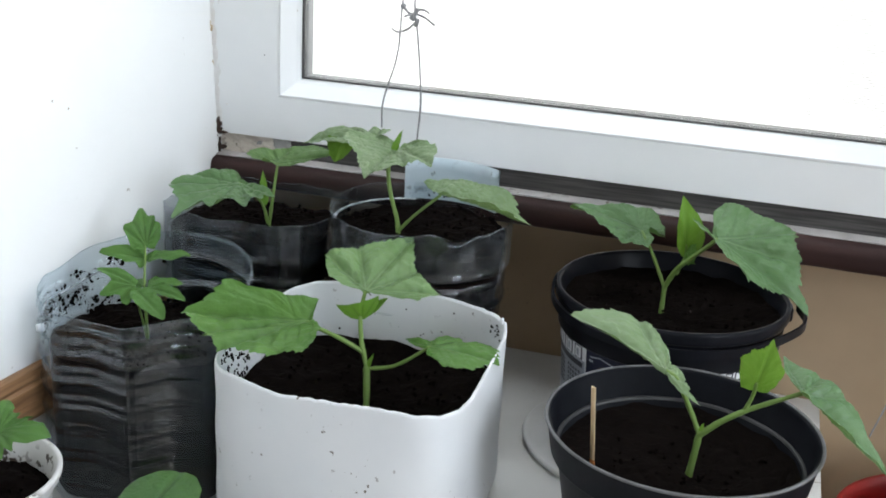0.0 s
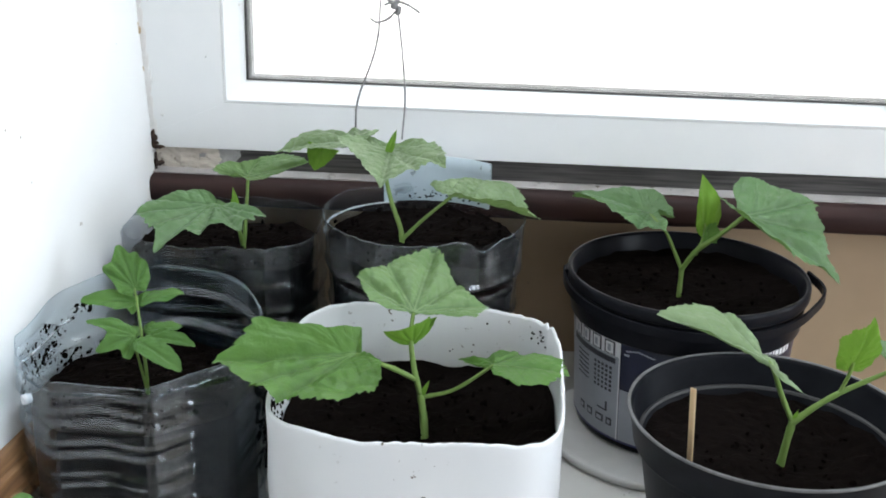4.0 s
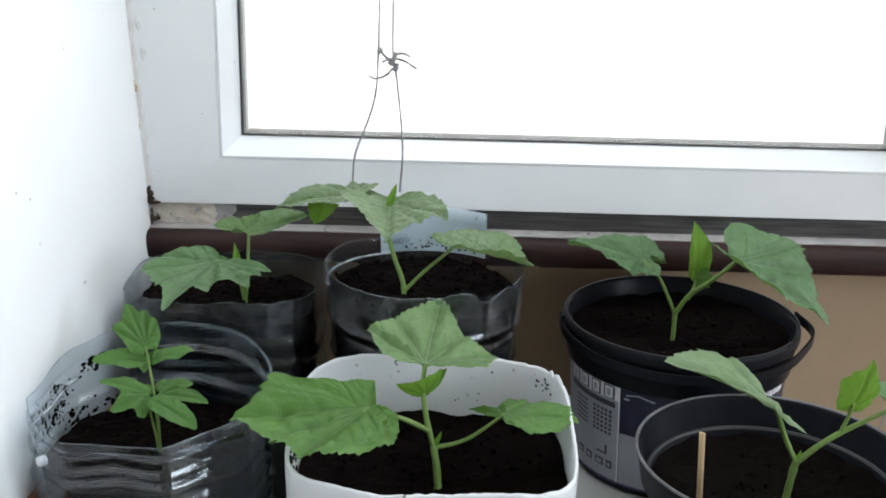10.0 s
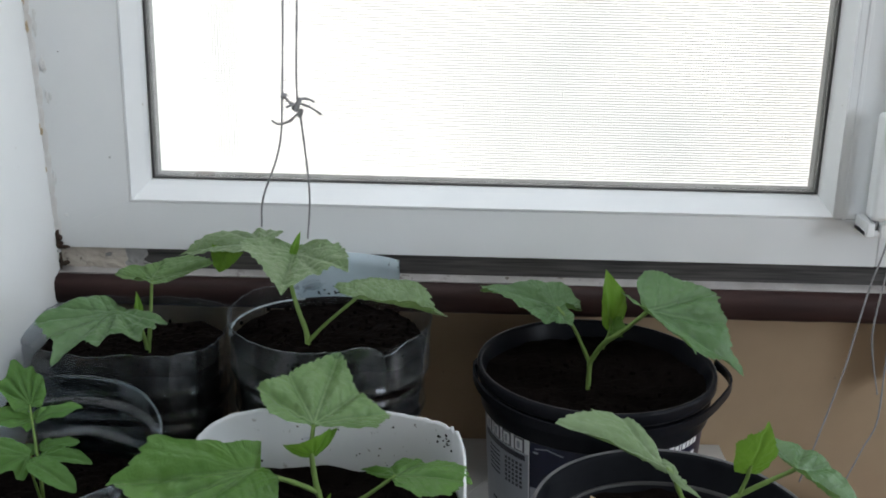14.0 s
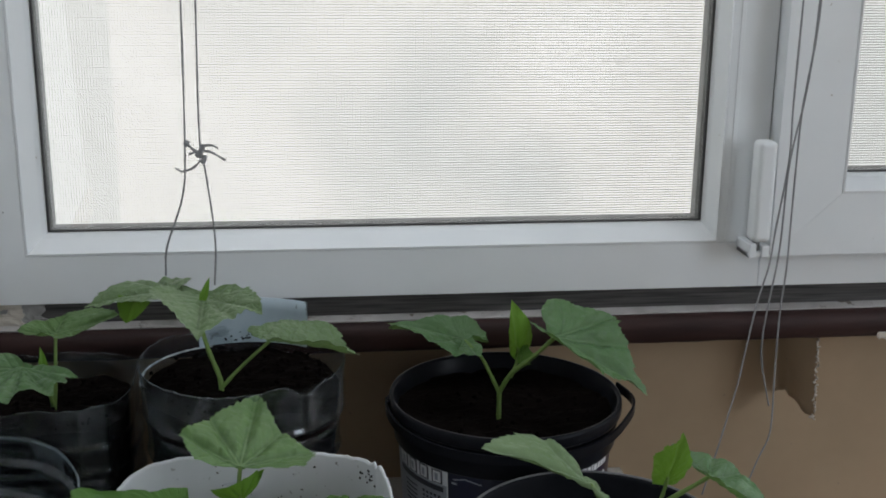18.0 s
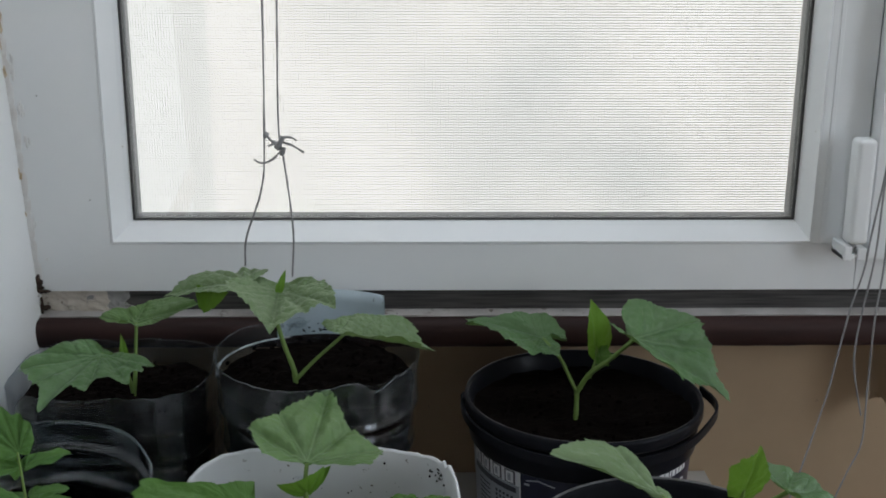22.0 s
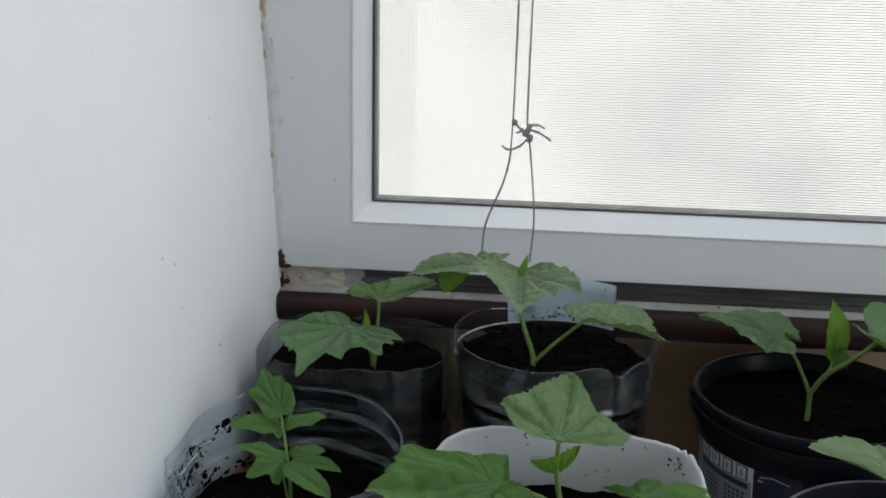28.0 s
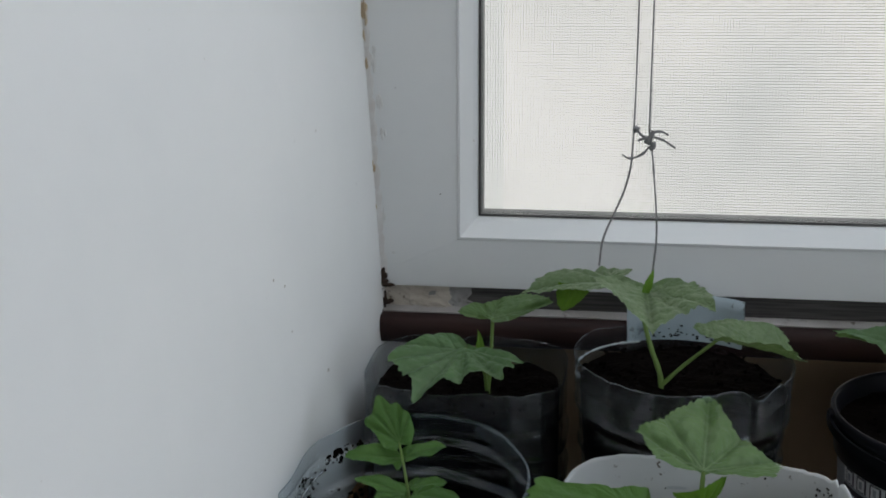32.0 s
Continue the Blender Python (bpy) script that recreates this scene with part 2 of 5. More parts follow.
# whitish haze for the painted glints on inner ribs
PET_GLINT = clear("glint_pet", (0.85, 0.9, 0.93), 0.12, 1.7, 0.4, (0.80, 0.84, 0.86))
PET_DARK = clear("soiled_pet", (0.90, 0.915, 0.93), 0.085, 1.5, 0.010, (0.48, 0.53, 0.58), 0.12)
# patchy pale haze that greys the clear bottle bands
PET_MILKY = clear("milky_pet", (0.93, 0.94, 0.95), 0.12, 1.2, 0.036, (0.60, 0.62, 0.63), 0.2, 4.0)
PET_BLUE = speckled("blue_film", (0.38, 0.48, 0.54), (0.48, 0.57, 0.63), (0.06, 0.06, 0.065), 0.35, 0.60, 20.0, 130.0)
HDPE = speckled("white_canister", (0.60, 0.62, 0.64), (0.67, 0.68, 0.69), (0.10, 0.08, 0.06), 0.42, 0.665, 8.0, 150.0)
BLACK = plain("black_plastic", (0.008, 0.0085, 0.011), (0.0125, 0.013, 0.0165), 0.28, 40, 0.05)
BLACK.node_tree.nodes["Principled BSDF"].inputs["Specular IOR Level"].default_value = 0.06
GREY = plain("dark_grey_plastic", (0.0055, 0.006, 0.008), (0.009, 0.0098, 0.0125), 0.42, 40, 0.08)
GREY.node_tree.nodes["Principled BSDF"].inputs["Specular IOR Level"].default_value = 0.04
DULL = plain("dull_grey_step", (0.014, 0.014, 0.015), (0.036, 0.036, 0.037), 0.5, 45, 0.1)
WORN = plain("worn_grey_rim", (0.055, 0.055, 0.057), (0.13, 0.13, 0.132), 0.45, 60, 0.1)
NAVY = plain("navy_print", (0.006, 0.0075, 0.028), (0.008, 0.010, 0.036), 0.3, 40, 0.03)
SILVER = plain("silver_print", (0.30, 0.32, 0.36), (0.37, 0.39, 0.43), 0.35, 30, 0.03)
VIOLET = plain("violet_print", (0.05, 0.055, 0.14), (0.065, 0.07, 0.17), 0.35, 30, 0.03)
PRINT = plain("white_print", (0.72, 0.73, 0.75), (0.78, 0.79, 0.80), 0.4, 60, 0.03)
INK = plain("dark_print", (0.03, 0.03, 0.04), (0.05, 0.05, 0.06), 0.4)
RED = plain("red_plastic", (0.19, 0.006, 0.005), (0.26, 0.009, 0.007), 0.4, 40, 0.05)
CUP = speckled("cloudy_cup", (0.08, 0.058, 0.062), (0.13, 0.10, 0.105), (0.06, 0.035, 0.03), 0.4, 0.54, 20.0, 110.0)
STRING = plain("grey_string", (0.20, 0.20, 0.205), (0.33, 0.33, 0.335), 0.9, 900.0, 0.6, 2500.0)
STICK = wood("pale_stick_wood", (0.50, 0.36, 0.20), (0.66, 0.50, 0.31), (300, 300, 20), 0.6)
CHAR = plain("orange_stick_end", (0.40, 0.11, 0.02), (0.55, 0.2, 0.05), 0.6, 200)
SOIL, sn, sl, sb = mat("potting_soil")
_t = tex(sn, sl, "ShaderNodeTexNoise", 120.0, 8, 0.7)
_r = ramp(sn, sl, _t.outputs["Fac"], [(0.3, (0.0040, 0.0030, 0.0027)), (0.6, (0.0060, 0.0043, 0.0037)), (0.8, (0.0120, 0.0075, 0.0058))])
sl.new(_r.outputs["Color"], sb.inputs["Base Color"])
sb.inputs["Roughness"].default_value = 0.9
sb.inputs["Specular IOR Level"].default_value = 0.02
bumped(sn, sl, sb, _t.outputs["Fac"], 0.6, 0.003)
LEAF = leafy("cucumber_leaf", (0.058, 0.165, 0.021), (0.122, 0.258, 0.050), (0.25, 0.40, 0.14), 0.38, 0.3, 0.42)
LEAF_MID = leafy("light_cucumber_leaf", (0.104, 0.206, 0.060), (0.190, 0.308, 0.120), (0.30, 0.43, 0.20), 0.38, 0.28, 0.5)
# window sheen is put into these two paler, greyer base colours
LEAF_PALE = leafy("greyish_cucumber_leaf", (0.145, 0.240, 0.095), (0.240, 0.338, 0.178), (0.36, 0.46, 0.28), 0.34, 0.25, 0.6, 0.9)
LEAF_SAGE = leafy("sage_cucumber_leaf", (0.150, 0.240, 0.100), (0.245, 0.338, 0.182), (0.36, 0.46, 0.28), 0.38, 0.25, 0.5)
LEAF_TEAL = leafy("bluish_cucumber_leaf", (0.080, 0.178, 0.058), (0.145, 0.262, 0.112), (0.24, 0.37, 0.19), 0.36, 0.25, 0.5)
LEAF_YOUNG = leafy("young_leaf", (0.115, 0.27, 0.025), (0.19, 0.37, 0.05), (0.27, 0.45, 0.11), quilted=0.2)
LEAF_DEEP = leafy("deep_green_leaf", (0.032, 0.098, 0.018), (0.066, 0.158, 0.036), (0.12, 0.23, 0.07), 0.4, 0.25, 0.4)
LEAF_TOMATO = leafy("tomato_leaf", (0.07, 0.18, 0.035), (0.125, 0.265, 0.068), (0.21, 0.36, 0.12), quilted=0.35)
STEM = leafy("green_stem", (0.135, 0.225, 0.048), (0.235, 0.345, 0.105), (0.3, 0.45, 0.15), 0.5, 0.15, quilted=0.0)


# ---- building helpers ----
def mesh_of(bm, name, smooth=False):
    me = bpy.data.meshes.new(name)
    if smooth:
        for f in bm.faces:
            f.smooth = True
    bm.to_mesh(me)
    bm.free()
    return me


def part(name, bm, material, parent=None, label="", smooth=False):
    ob = new(name, mesh_of(bm, name, smooth))
    ob.data.materials.append(material)
    if parent is not None:
        ob.parent = parent
    if label:
        ob["label"] = label
    return ob


def thing(name, loc, label, category, group="", kind=""):
    ob = new(name)
    ob.location = loc
    ob.empty_display_size = 0.02
    return tagged(ob, label, category, group, kind)


def box(bm, lo, hi, bevel=0.0, seg=2):
    r = bmesh.ops.create_cube(bm, size=1.0)
    vs = r["verts"]
    for v in vs:
        v.co = Vector([lo[i] + (v.co[i] + 0.5) * (hi[i] - lo[i]) for i in range(3)])
    if bevel:
        es = list({e for v in vs for e in v.link_edges})
        bmesh.ops.bevel(bm, geom=es, offset=bevel, segments=seg, affect="EDGES", profile=0.5)
    return bm


def boxes(*rows, bevel=0.0):
    bm = bmesh.new()
    for lo, hi in rows:
        box(bm, lo, hi, bevel)
    return bm


def setting(name, bm, material, label, category):
    return tagged(part(name, bm, material), label, category, kind="structure")


def smooth_line(pts, n=8):
    """Points of a Catmull-Rom line through pts."""
    p = [Vector(q) for q in pts]
    if len(p) < 3:
        return [p[0].lerp(p[-1], i / n) for i in range(n + 1)]
    ext = [2 * p[0] - p[1], *p, 2 * p[-1] - p[-2]]
    out = []
    for i in range(1, len(ext) - 2):
        a, b, c, d = ext[i - 1 : i + 3]
        for k in range(n):
            t = k / n
            out.append(0.5 * (2 * b + (c - a) * t + (2 * a - 5 * b + 4 * c - d) * t**2 + (3 * b - a - 3 * c + d) * t**3))
    out.append(p[-1])
    return out


def tube(bm, pts, r0, r1=None, sides=8, n=8, wob=0.0):
    r1 = r0 if r1 is None else r1
    line = smooth_line(pts, n)
    prev = None
    up = Vector((0.31, 0.57, 0.76))
    for i, p in enumerate(line):
        d = (line[min(i + 1, len(line) - 1)] - line[max(i - 1, 0)]).normalized()
        s = d.cross(up).normalized()
        u = s.cross(d)
        f = i / (len(line) - 1)
        r = (r0 + (r1 - r0) * f) * (1 + wob * noise.noise(p * 300))
        ring = [bm.verts.new(p + r * (math.cos(a) * s + math.sin(a) * u)) for a in [2 * math.pi * k / sides for k in range(sides)]]
        if prev:
            for k in range(sides):
                bm.faces.new((prev[k], prev[(k + 1) % sides], ring[(k + 1) % sides], ring[k]))
        else:
            bm.faces.new(ring[::-1])
        prev = ring
    bm.faces.new(prev)
    return bm


def revolve(bm, profile, seg=72, a0=0.0, a1=360.0, shape=None, wob=None):
    """Turn a profile of (radius, height) round z. shape(angle) scales the radius, wob(angle, i) shifts the height."""
    full = abs(a1 - a0) >= 359.9
    cols = []
    for k in range(seg if full else seg + 1):
        a = radians(a0 + (a1 - a0) * k / seg)
        s = shape(a) if shape else 1.0
        cols.append([bm.verts.new((r * s * math.cos(a), r * s * math.sin(a), z + (wob(a, i) if wob else 0.0))) for i, (r, z) in enumerate(profile)])
    for k in range(len(cols) if full else len(cols) - 1):
        a, b = cols[k], cols[(k + 1) % len(cols)]
        for i in range(len(profile) - 1):
            bm.faces.new((a[i], b[i], b[i + 1], a[i + 1]))
    return bm


def soil_body(r, z0, z1, shape=None, seed=0, rings=26, seg=72, mound=0.004, taper=1.0):
    """Earth filling a pot: a lumpy top and a plain side."""
    bm = bmesh.new()
    off = Vector((seed * 3.7, seed * 1.3, 0))
    prev, centre = None, bm.verts.new((0, 0, z1 + mound))
    for i in range(1, rings + 1):
        ring = []
        for k in range(seg):
            a = 2 * math.pi * k / seg
            s = (shape(a) if shape else 1.0) * r * i / rings
            p = Vector((s * math.cos(a), s * math.sin(a), 0))
            h = 0.004 * noise.noise(p * 45 + off) + 0.0016 * noise.noise(p * 130 + off) + 0.0009 * noise.noise(p * 330 + off)
            p.z = z1 + mound * (1 - (i / rings) ** 2) + h
            ring.append(bm.verts.new(p))
        for k in range(seg):
            j = (k + 1) % seg
            bm.faces.new((prev[k], ring[k], ring[j], prev[j]) if prev else (centre, ring[k], ring[j]))
        prev = ring
    low = [bm.verts.new((v.co.x * taper, v.co.y * taper, z0)) for v in prev]
    for k in range(seg):
        j = (k + 1) % seg
        bm.faces.new((prev[k], low[k], low[j], prev[j]))
    bm.faces.new(low[::-1])
    return bm


def crumbs(r, z, count, seed, shape=None, size=(0.0008, 0.0026)):
    rnd = random.Random(seed)
    bm = bmesh.new()
    for _ in range(count):
        a, q = rnd.uniform(0, 2 * math.pi), math.sqrt(rnd.random())
        s = r * q * (shape(a) if shape else 1.0)
        m = Matrix.Translation((s * math.cos(a), s * math.sin(a), z + rnd.uniform(-0.001, 0.004))) @ Euler((rnd.random() * 6, rnd.random() * 6, 0)).to_matrix().to_4x4()
        d = rnd.uniform(*size)
        g = bmesh.ops.create_icosphere(bm, subdivisions=1, radius=d, matrix=m @ Matrix.Diagonal((1, rnd.uniform(0.5, 1), rnd.uniform(0.4, 0.8), 1)))
        for v in g["verts"]:
            v.co += 0.25 * d * Vector((rnd.uniform(-1, 1), rnd.uniform(-1, 1), rnd.uniform(-1, 1)))
    return bm


# outlines of a leaf half: corners as (degrees off the tip, relative radius), joined by straight edges
CUCUMBER = [(0, 1.0), (22, 0.80), (44, 0.86), (64, 0.62), (92, 0.66), (128, 0.48), (158, 0.44), (178, 0.08)]
OVATE = [(0, 1.0), (10, 0.80), (22, 0.62), (40, 0.46), (60, 0.36), (90, 0.27), (130, 0.17), (165, 0.10), (178, 0.04)]
TOMATO = [(0, 1.0), (12, 0.87), (24, 0.72), (34, 0.52), (45, 0.68), (56, 0.46), (66, 0.44), (78, 0.32), (110, 0.22), (150, 0.10), (178, 0.03)]
FAN = [(0, 0.78), (20, 0.80), (46, 1.0), (58, 0.72), (90, 0.25), (130, 0.1), (178, 0.04)]
ROUNDISH = [(-178, 0.05, 0), (-120, 0.12, 0), (-70, 0.28, 0.02), (-35, 0.54, 0.04), (-12, 0.86, 0.02), (0, 1.0, 0), (12, 0.86, 0.02), (32, 0.58, 0.04), (65, 0.32, 0.02), (120, 0.12, 0), (178, 0.05, 0)]
ROUND = [(0, 1.0), (20, 0.97), (40, 0.88), (60, 0.76), (80, 0.64), (100, 0.54), (130, 0.42), (160, 0.34), (178, 0.1)]


def outline(deg, table):
    d = radians(deg)
    for (a, ra), (b, rb) in zip(table, table[1:]):
        if a <= deg <= b:
            a, b = radians(a), radians(b)
            return ra * rb * math.sin(b - a) / (ra * math.sin(d - a) + rb * math.sin(b - d))
    return table[-1][1]


def leaf(parent, at, tip, up, wide=(1.0, 1.0), arch=0.12, fold=0.1, table=CUCUMBER, material=None, seed=0, teeth=0.06, wave=0.06, name="leaf", label="", rings=34, seg=300, lobes=None, rounded=0.0):
    """A leaf blade from its stalk end to its tip. up: the side it turns upwards; wide: its two halves; arch and fold bend it along and across.
    lobes: in place of table, corners all round as (degrees off the tip, relative radius, lift of the edge), blunted over so many degrees (rounded)."""
    bm = bmesh.new()
    vein = bm.verts.layers.float.new("vein")
    crease = bm.verts.layers.float.new("crease")
    a, t, n = Vector(at), Vector(tip), Vector(up)
    ax = t - a
    size = ax.length
    ax.normalize()
    side = n.cross(ax).normalized()
    n = ax.cross(side).normalized()
    off = Vector((seed * 1.7, seed * 0.9, seed * 2.3))
    if lobes is None:
        lobes = [(-d, r, 0.0) for d, r in table[:0:-1]] + [(d, r, 0.0) for d, r in table]
    flat = [(d, r) for d, r, _ in lobes]
    rise = [(d, h) for d, _, h in lobes]
    mains = [d for (_, r0), (d, r), (_, r1) in zip(flat, flat[1:], flat[2:]) if r > r0 and r >= r1 and r > 0.3]
    mains += [(p + q) / 2 for p, q in zip(mains, mains[1:]) if 36 < q - p < 80]
    mains += [p + (q - p) * f for p, q in zip(sorted(mains), sorted(mains)[1:]) if q - p >= 80 for f in (0.33, 0.67)]
    step = 5.0 if size > 0.04 else 13.0

    def lifted(d):
        for (d0, h0), (d1, h1) in zip(rise, rise[1:]):
            if d0 <= d <= d1:
                return h0 + (h1 - h0) * (d - d0) / max(1e-6, d1 - d0)
        return 0.0

    lo, hi = flat[0][0], flat[-1][0]
    cols = []
    for k in range(seg + 1):
        d = lo + (hi - lo) * k / seg
        rim = sum(outline(max(lo, min(hi, d + e * rounded)), flat) for e in (-1, -0.5, 0, 0.5, 1)) / 5
        lift = sum(lifted(d + e) for e in (-9, -4.5, 0, 4.5, 9)) / 5
        phase = abs(d) / step + 0.8 * noise.noise(Vector((d * 0.04, seed, 4)))
        saw = phase % 1.0
        big = 0.45 + 0.9 * abs(noise.noise(Vector((math.floor(phase) * 1.7, seed, 8 if d > 0 else 3))))
        if abs(d) > 2:
            rim *= 1 + teeth * big * ((0.7 - 1.3 * saw) if saw > 0.25 else (saw * 5.0 - 0.87))
            rim *= 1 + 0.5 * teeth * noise.noise(Vector((d * 0.3, seed, 1)))
        main = min(mains or [0.0], key=lambda q: abs(d - q))
        cols.append((radians(d), rim, radians(min(abs(d - main), 89)), lift))
    prev = None
    for i in range(rings + 1):
        q = i / rings
        ring = []
        for ang, rim, dd, lift in cols:
            r = rim * q
            u, v = r * math.cos(ang), r * math.sin(ang)
            v *= wide[0] if v > 0 else wide[1]
            along, far = r * math.cos(dd), r * math.sin(dd)
            c = ((along - 0.75 * far) * 7.5 + 0.3 * noise.noise(off + Vector((along * 4, ang, 1)))) % 1.0
            spur = math.exp(-(((c - 0.5) / 0.09) ** 2)) * min(1.0, far / 0.02) * max(0.0, 1 - far / 0.5)
            z = arch * 4 * (u - u * u) * (1 if u > 0 else 0.55) - fold * 2.2 * v * v + lift * q**1.25
            z += 0.075 * (0.2 - math.exp(-((far / 0.045) ** 2))) * min(1.0, 1.6 * q) * (1 - 0.5 * q) - 0.012 * spur
            pw = Vector((u * 3.2, v * 3.2, 0)) + off
            z += wave * q * q * noise.noise(pw) + 0.5 * wave * q * noise.noise(pw * 2.7) + 0.010 * noise.noise(pw * 6.5)
            vert = bm.verts.new(a + size * (u * ax + v * side + z * n))
            vert[vein] = min(0.6, 0.32 * math.exp(-((far / 0.006) ** 2)) * (1 - 0.7 * q))
            # painted groove shade, darkest just beside a main vein
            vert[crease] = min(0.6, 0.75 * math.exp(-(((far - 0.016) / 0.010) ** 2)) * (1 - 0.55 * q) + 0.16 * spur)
            ring.append(vert)
        if prev:
            for k in range(seg):
                bm.faces.new((prev[k], ring[k], ring[k + 1], prev[k + 1]))
        prev = ring
    bmesh.ops.remove_doubles(bm, verts=bm.verts, dist=1e-6)
    return part(name, bm, material or LEAF, parent, label, smooth=True)


def stalk(parent, pts, r0, r1, name="stem", material=None, label=""):
    return part(name, tube(bmesh.new(), pts, 0.84 * r0, 0.84 * r1, 8, 8, 0.22), material or STEM, parent, label, smooth=True)


# ---- the room ----
FLOOR_Z, TOP_Z, TABLE_Z = -0.72, 1.75, 0.020


def left_x(y, z):
    """The left wall leans a little and is not quite square to the window."""
    return 0.0085 - 0.054 * (z - 0.27) + 0.10 * y


bm = bmesh.new()
ny, nz = 40, 40
grid = [[bm.verts.new((left_x(y, z) + 0.0012 * noise.noise(Vector((0, y * 6, z * 6))), y, z)) for z in [FLOOR_Z + (TOP_Z - FLOOR_Z) * k / nz for k in range(nz + 1)]] for y in [0.2 - 1.37 * j / ny for j in range(ny + 1)]]
for j in range(ny):
    for k in range(nz):
        bm.faces.new((grid[j][k], grid[j][k + 1], grid[j + 1][k + 1], grid[j + 1][k]))
back = [bm.verts.new((-0.25, y, z)) for y, z in ((0.2, FLOOR_Z), (0.2, TOP_Z), (-1.17, TOP_Z), (-1.17, FLOOR_Z))]
bm.faces.new(back)
w = setting("wall_west", bm, WALL, "white painted plaster wall with small specks", "wall")
for p in w.data.polygons:
    p.use_smooth = True
RX = 3.6
# unseen walls, coloured dark to keep reflections and bounced light low
DARK_WALL = plain("unseen_dark_wall", (0.20, 0.18, 0.16), (0.28, 0.26, 0.23), 0.8, 12.0, 0.3)
setting("wall_west_far", boxes(((-0.30, -1.95, FLOOR_Z), (-0.251, -1.171, TOP_Z))), DARK_WALL, "unseen dark wall beyond the white wall", "wall")
setting("floor", boxes(((-0.25, -1.95, FLOOR_Z - 0.1), (RX + 0.15, 0.2, FLOOR_Z))), FLOOR, "brown wooden floor boards", "floor")
setting("ceiling", boxes(((-0.25, -1.95, TOP_Z), (RX + 0.15, 0.2, TOP_Z + 0.1))), CEIL, "plain white ceiling", "ceiling")
setting("wall_east", boxes(((RX, -1.95, FLOOR_Z), (RX + 0.15, 0.2, TOP_Z))), DARK_WALL, "unseen plain dark wall", "wall")
setting("wall_south", boxes(((-0.30, -1.95, FLOOR_Z), (2.15, -1.8, TOP_Z)), ((2.15, -1.95, FLOOR_Z), (3.45, -1.8, 0.2)), ((2.15, -1.95, 1.55), (3.45, -1.8, TOP_Z)), ((3.45, -1.95, FLOOR_Z), (RX, -1.8, TOP_Z))), DARK_WALL, "unseen dark wall with an opening for the fill lamp", "wall")
setting("wall_north", boxes(((-0.2, 0.06, FLOOR_Z), (RX, 0.2, 0.205))), BEIGE, "beige painted parapet wall under the window", "wall")
setting("wall_north_lintel", boxes(((-0.2, 0.0, 1.45), (RX, 0.2, TOP_Z)), ((1.521, 0.0, 0.262), (1.62, 0.2, 1.449)), ((3.5, 0.0, 0.262), (RX, 0.2, 1.449)), ((1.621, 0.0, 0.2055), (3.499, 0.2, 0.30))), WALL, "white wall over and beside the windows", "wall")

# rail, ledge and shim under the window
bm = bmesh.new()
prof = [(0.06, 0.2165), (-0.010, 0.2165), (-0.0155, 0.219), (-0.0178, 0.2235), (-0.0178, 0.233), (-0.0166, 0.2382), (-0.0130, 0.2420), (-0.0055, 0.2442), (0.06, 0.2445)]
xs = [-0.05 + 0.02 * i for i in range(90)]
cols = [[bm.verts.new((x, y + (0.0008 * noise.noise(Vector((x * 12, i, 0))) if 0 < i < 7 else 0), z + (0.0014 * noise.noise(Vector((x * 30, i * 2.0, 3))) if 0 < i < 4 else 0))) for i, (y, z) in enumerate(prof)] for x in xs]
for a, b in zip(cols, cols[1:]):
    for i in range(len(prof) - 1):
        bm.faces.new((a[i], a[i + 1], b[i + 1], b[i]))
setting("trim_rail", bm, BROWN, "dark brown painted sill rail, worn along its lower edge", "sill").data.shade_smooth()
bm = bmesh.new()
for a, b in zip(xs, xs[1:]):
    dz = [0.0012 * noise.noise(Vector((q * 25, 7, 0))) for q in (a, b)]
    vs = [bm.verts.new(c) for c in ((a, 0.0062, 0.2476), (b, 0.0062, 0.2476), (b, -0.0060, 0.2452 + dz[1]), (a, -0.0060, 0.2452 + dz[0]), (a, -0.0055, 0.2430), (b, -0.0055, 0.2430))]
    bm.faces.new((vs[0], vs[3], vs[2], vs[1]))
    bm.faces.new((vs[3], vs[4], vs[5], vs[2]))
bmesh.ops.remove_doubles(bm, verts=bm.verts, dist=1e-5)
setting("trim_ledge", bm, LEDGE, "dirty white strip of sill between rail and window", "sill")
setting("trim_shim", boxes(((0.072, 0.0062, 0.2446), (1.52, 0.058, 0.2668))), STRIP, "weathered grey wooden shim under the window frame", "sill")
bm = boxes(((-0.01, 0.0045, 0.2446), (0.071, 0.058, 0.2668)))
bmesh.ops.subdivide_edges(bm, edges=bm.edges[:], cuts=14, use_grid_fill=True)
for v in bm.verts:
    v.co.y += 0.004 * noise.noise(v.co * 90) + 0.002 * noise.noise(v.co * 260)
    v.co.x += max(0.0, (v.co.x - 0.03) / 0.04) * (0.012 * noise.noise(Vector((2, 3, v.co.z * 160))) + 0.5 * (v.co.z - 0.256))
setting("trim_filler", bm, CREAM, "crumbling cream filler in the corner of the sill", "filler")
bm = boxes(((0.050, 0.0052, 0.2450), (0.088, 0.050, 0.2660)))
bmesh.ops.subdivide_edges(bm, edges=bm.edges[:], cuts=10, use_grid_fill=True)
for v in bm.verts:
    v.co.y += 0.0014 * noise.noise(v.co * 150) + 0.0006 * (v.co.x - 0.05) / 0.038
    v.co.x += max(0.0, (v.co.x - 0.06) / 0.028) * 0.010 * noise.noise(Vector((7, 1, v.co.z * 190)))
setting("trim_smear", bm, SMEAR, "grey paste smeared over the end of the shim", "filler")

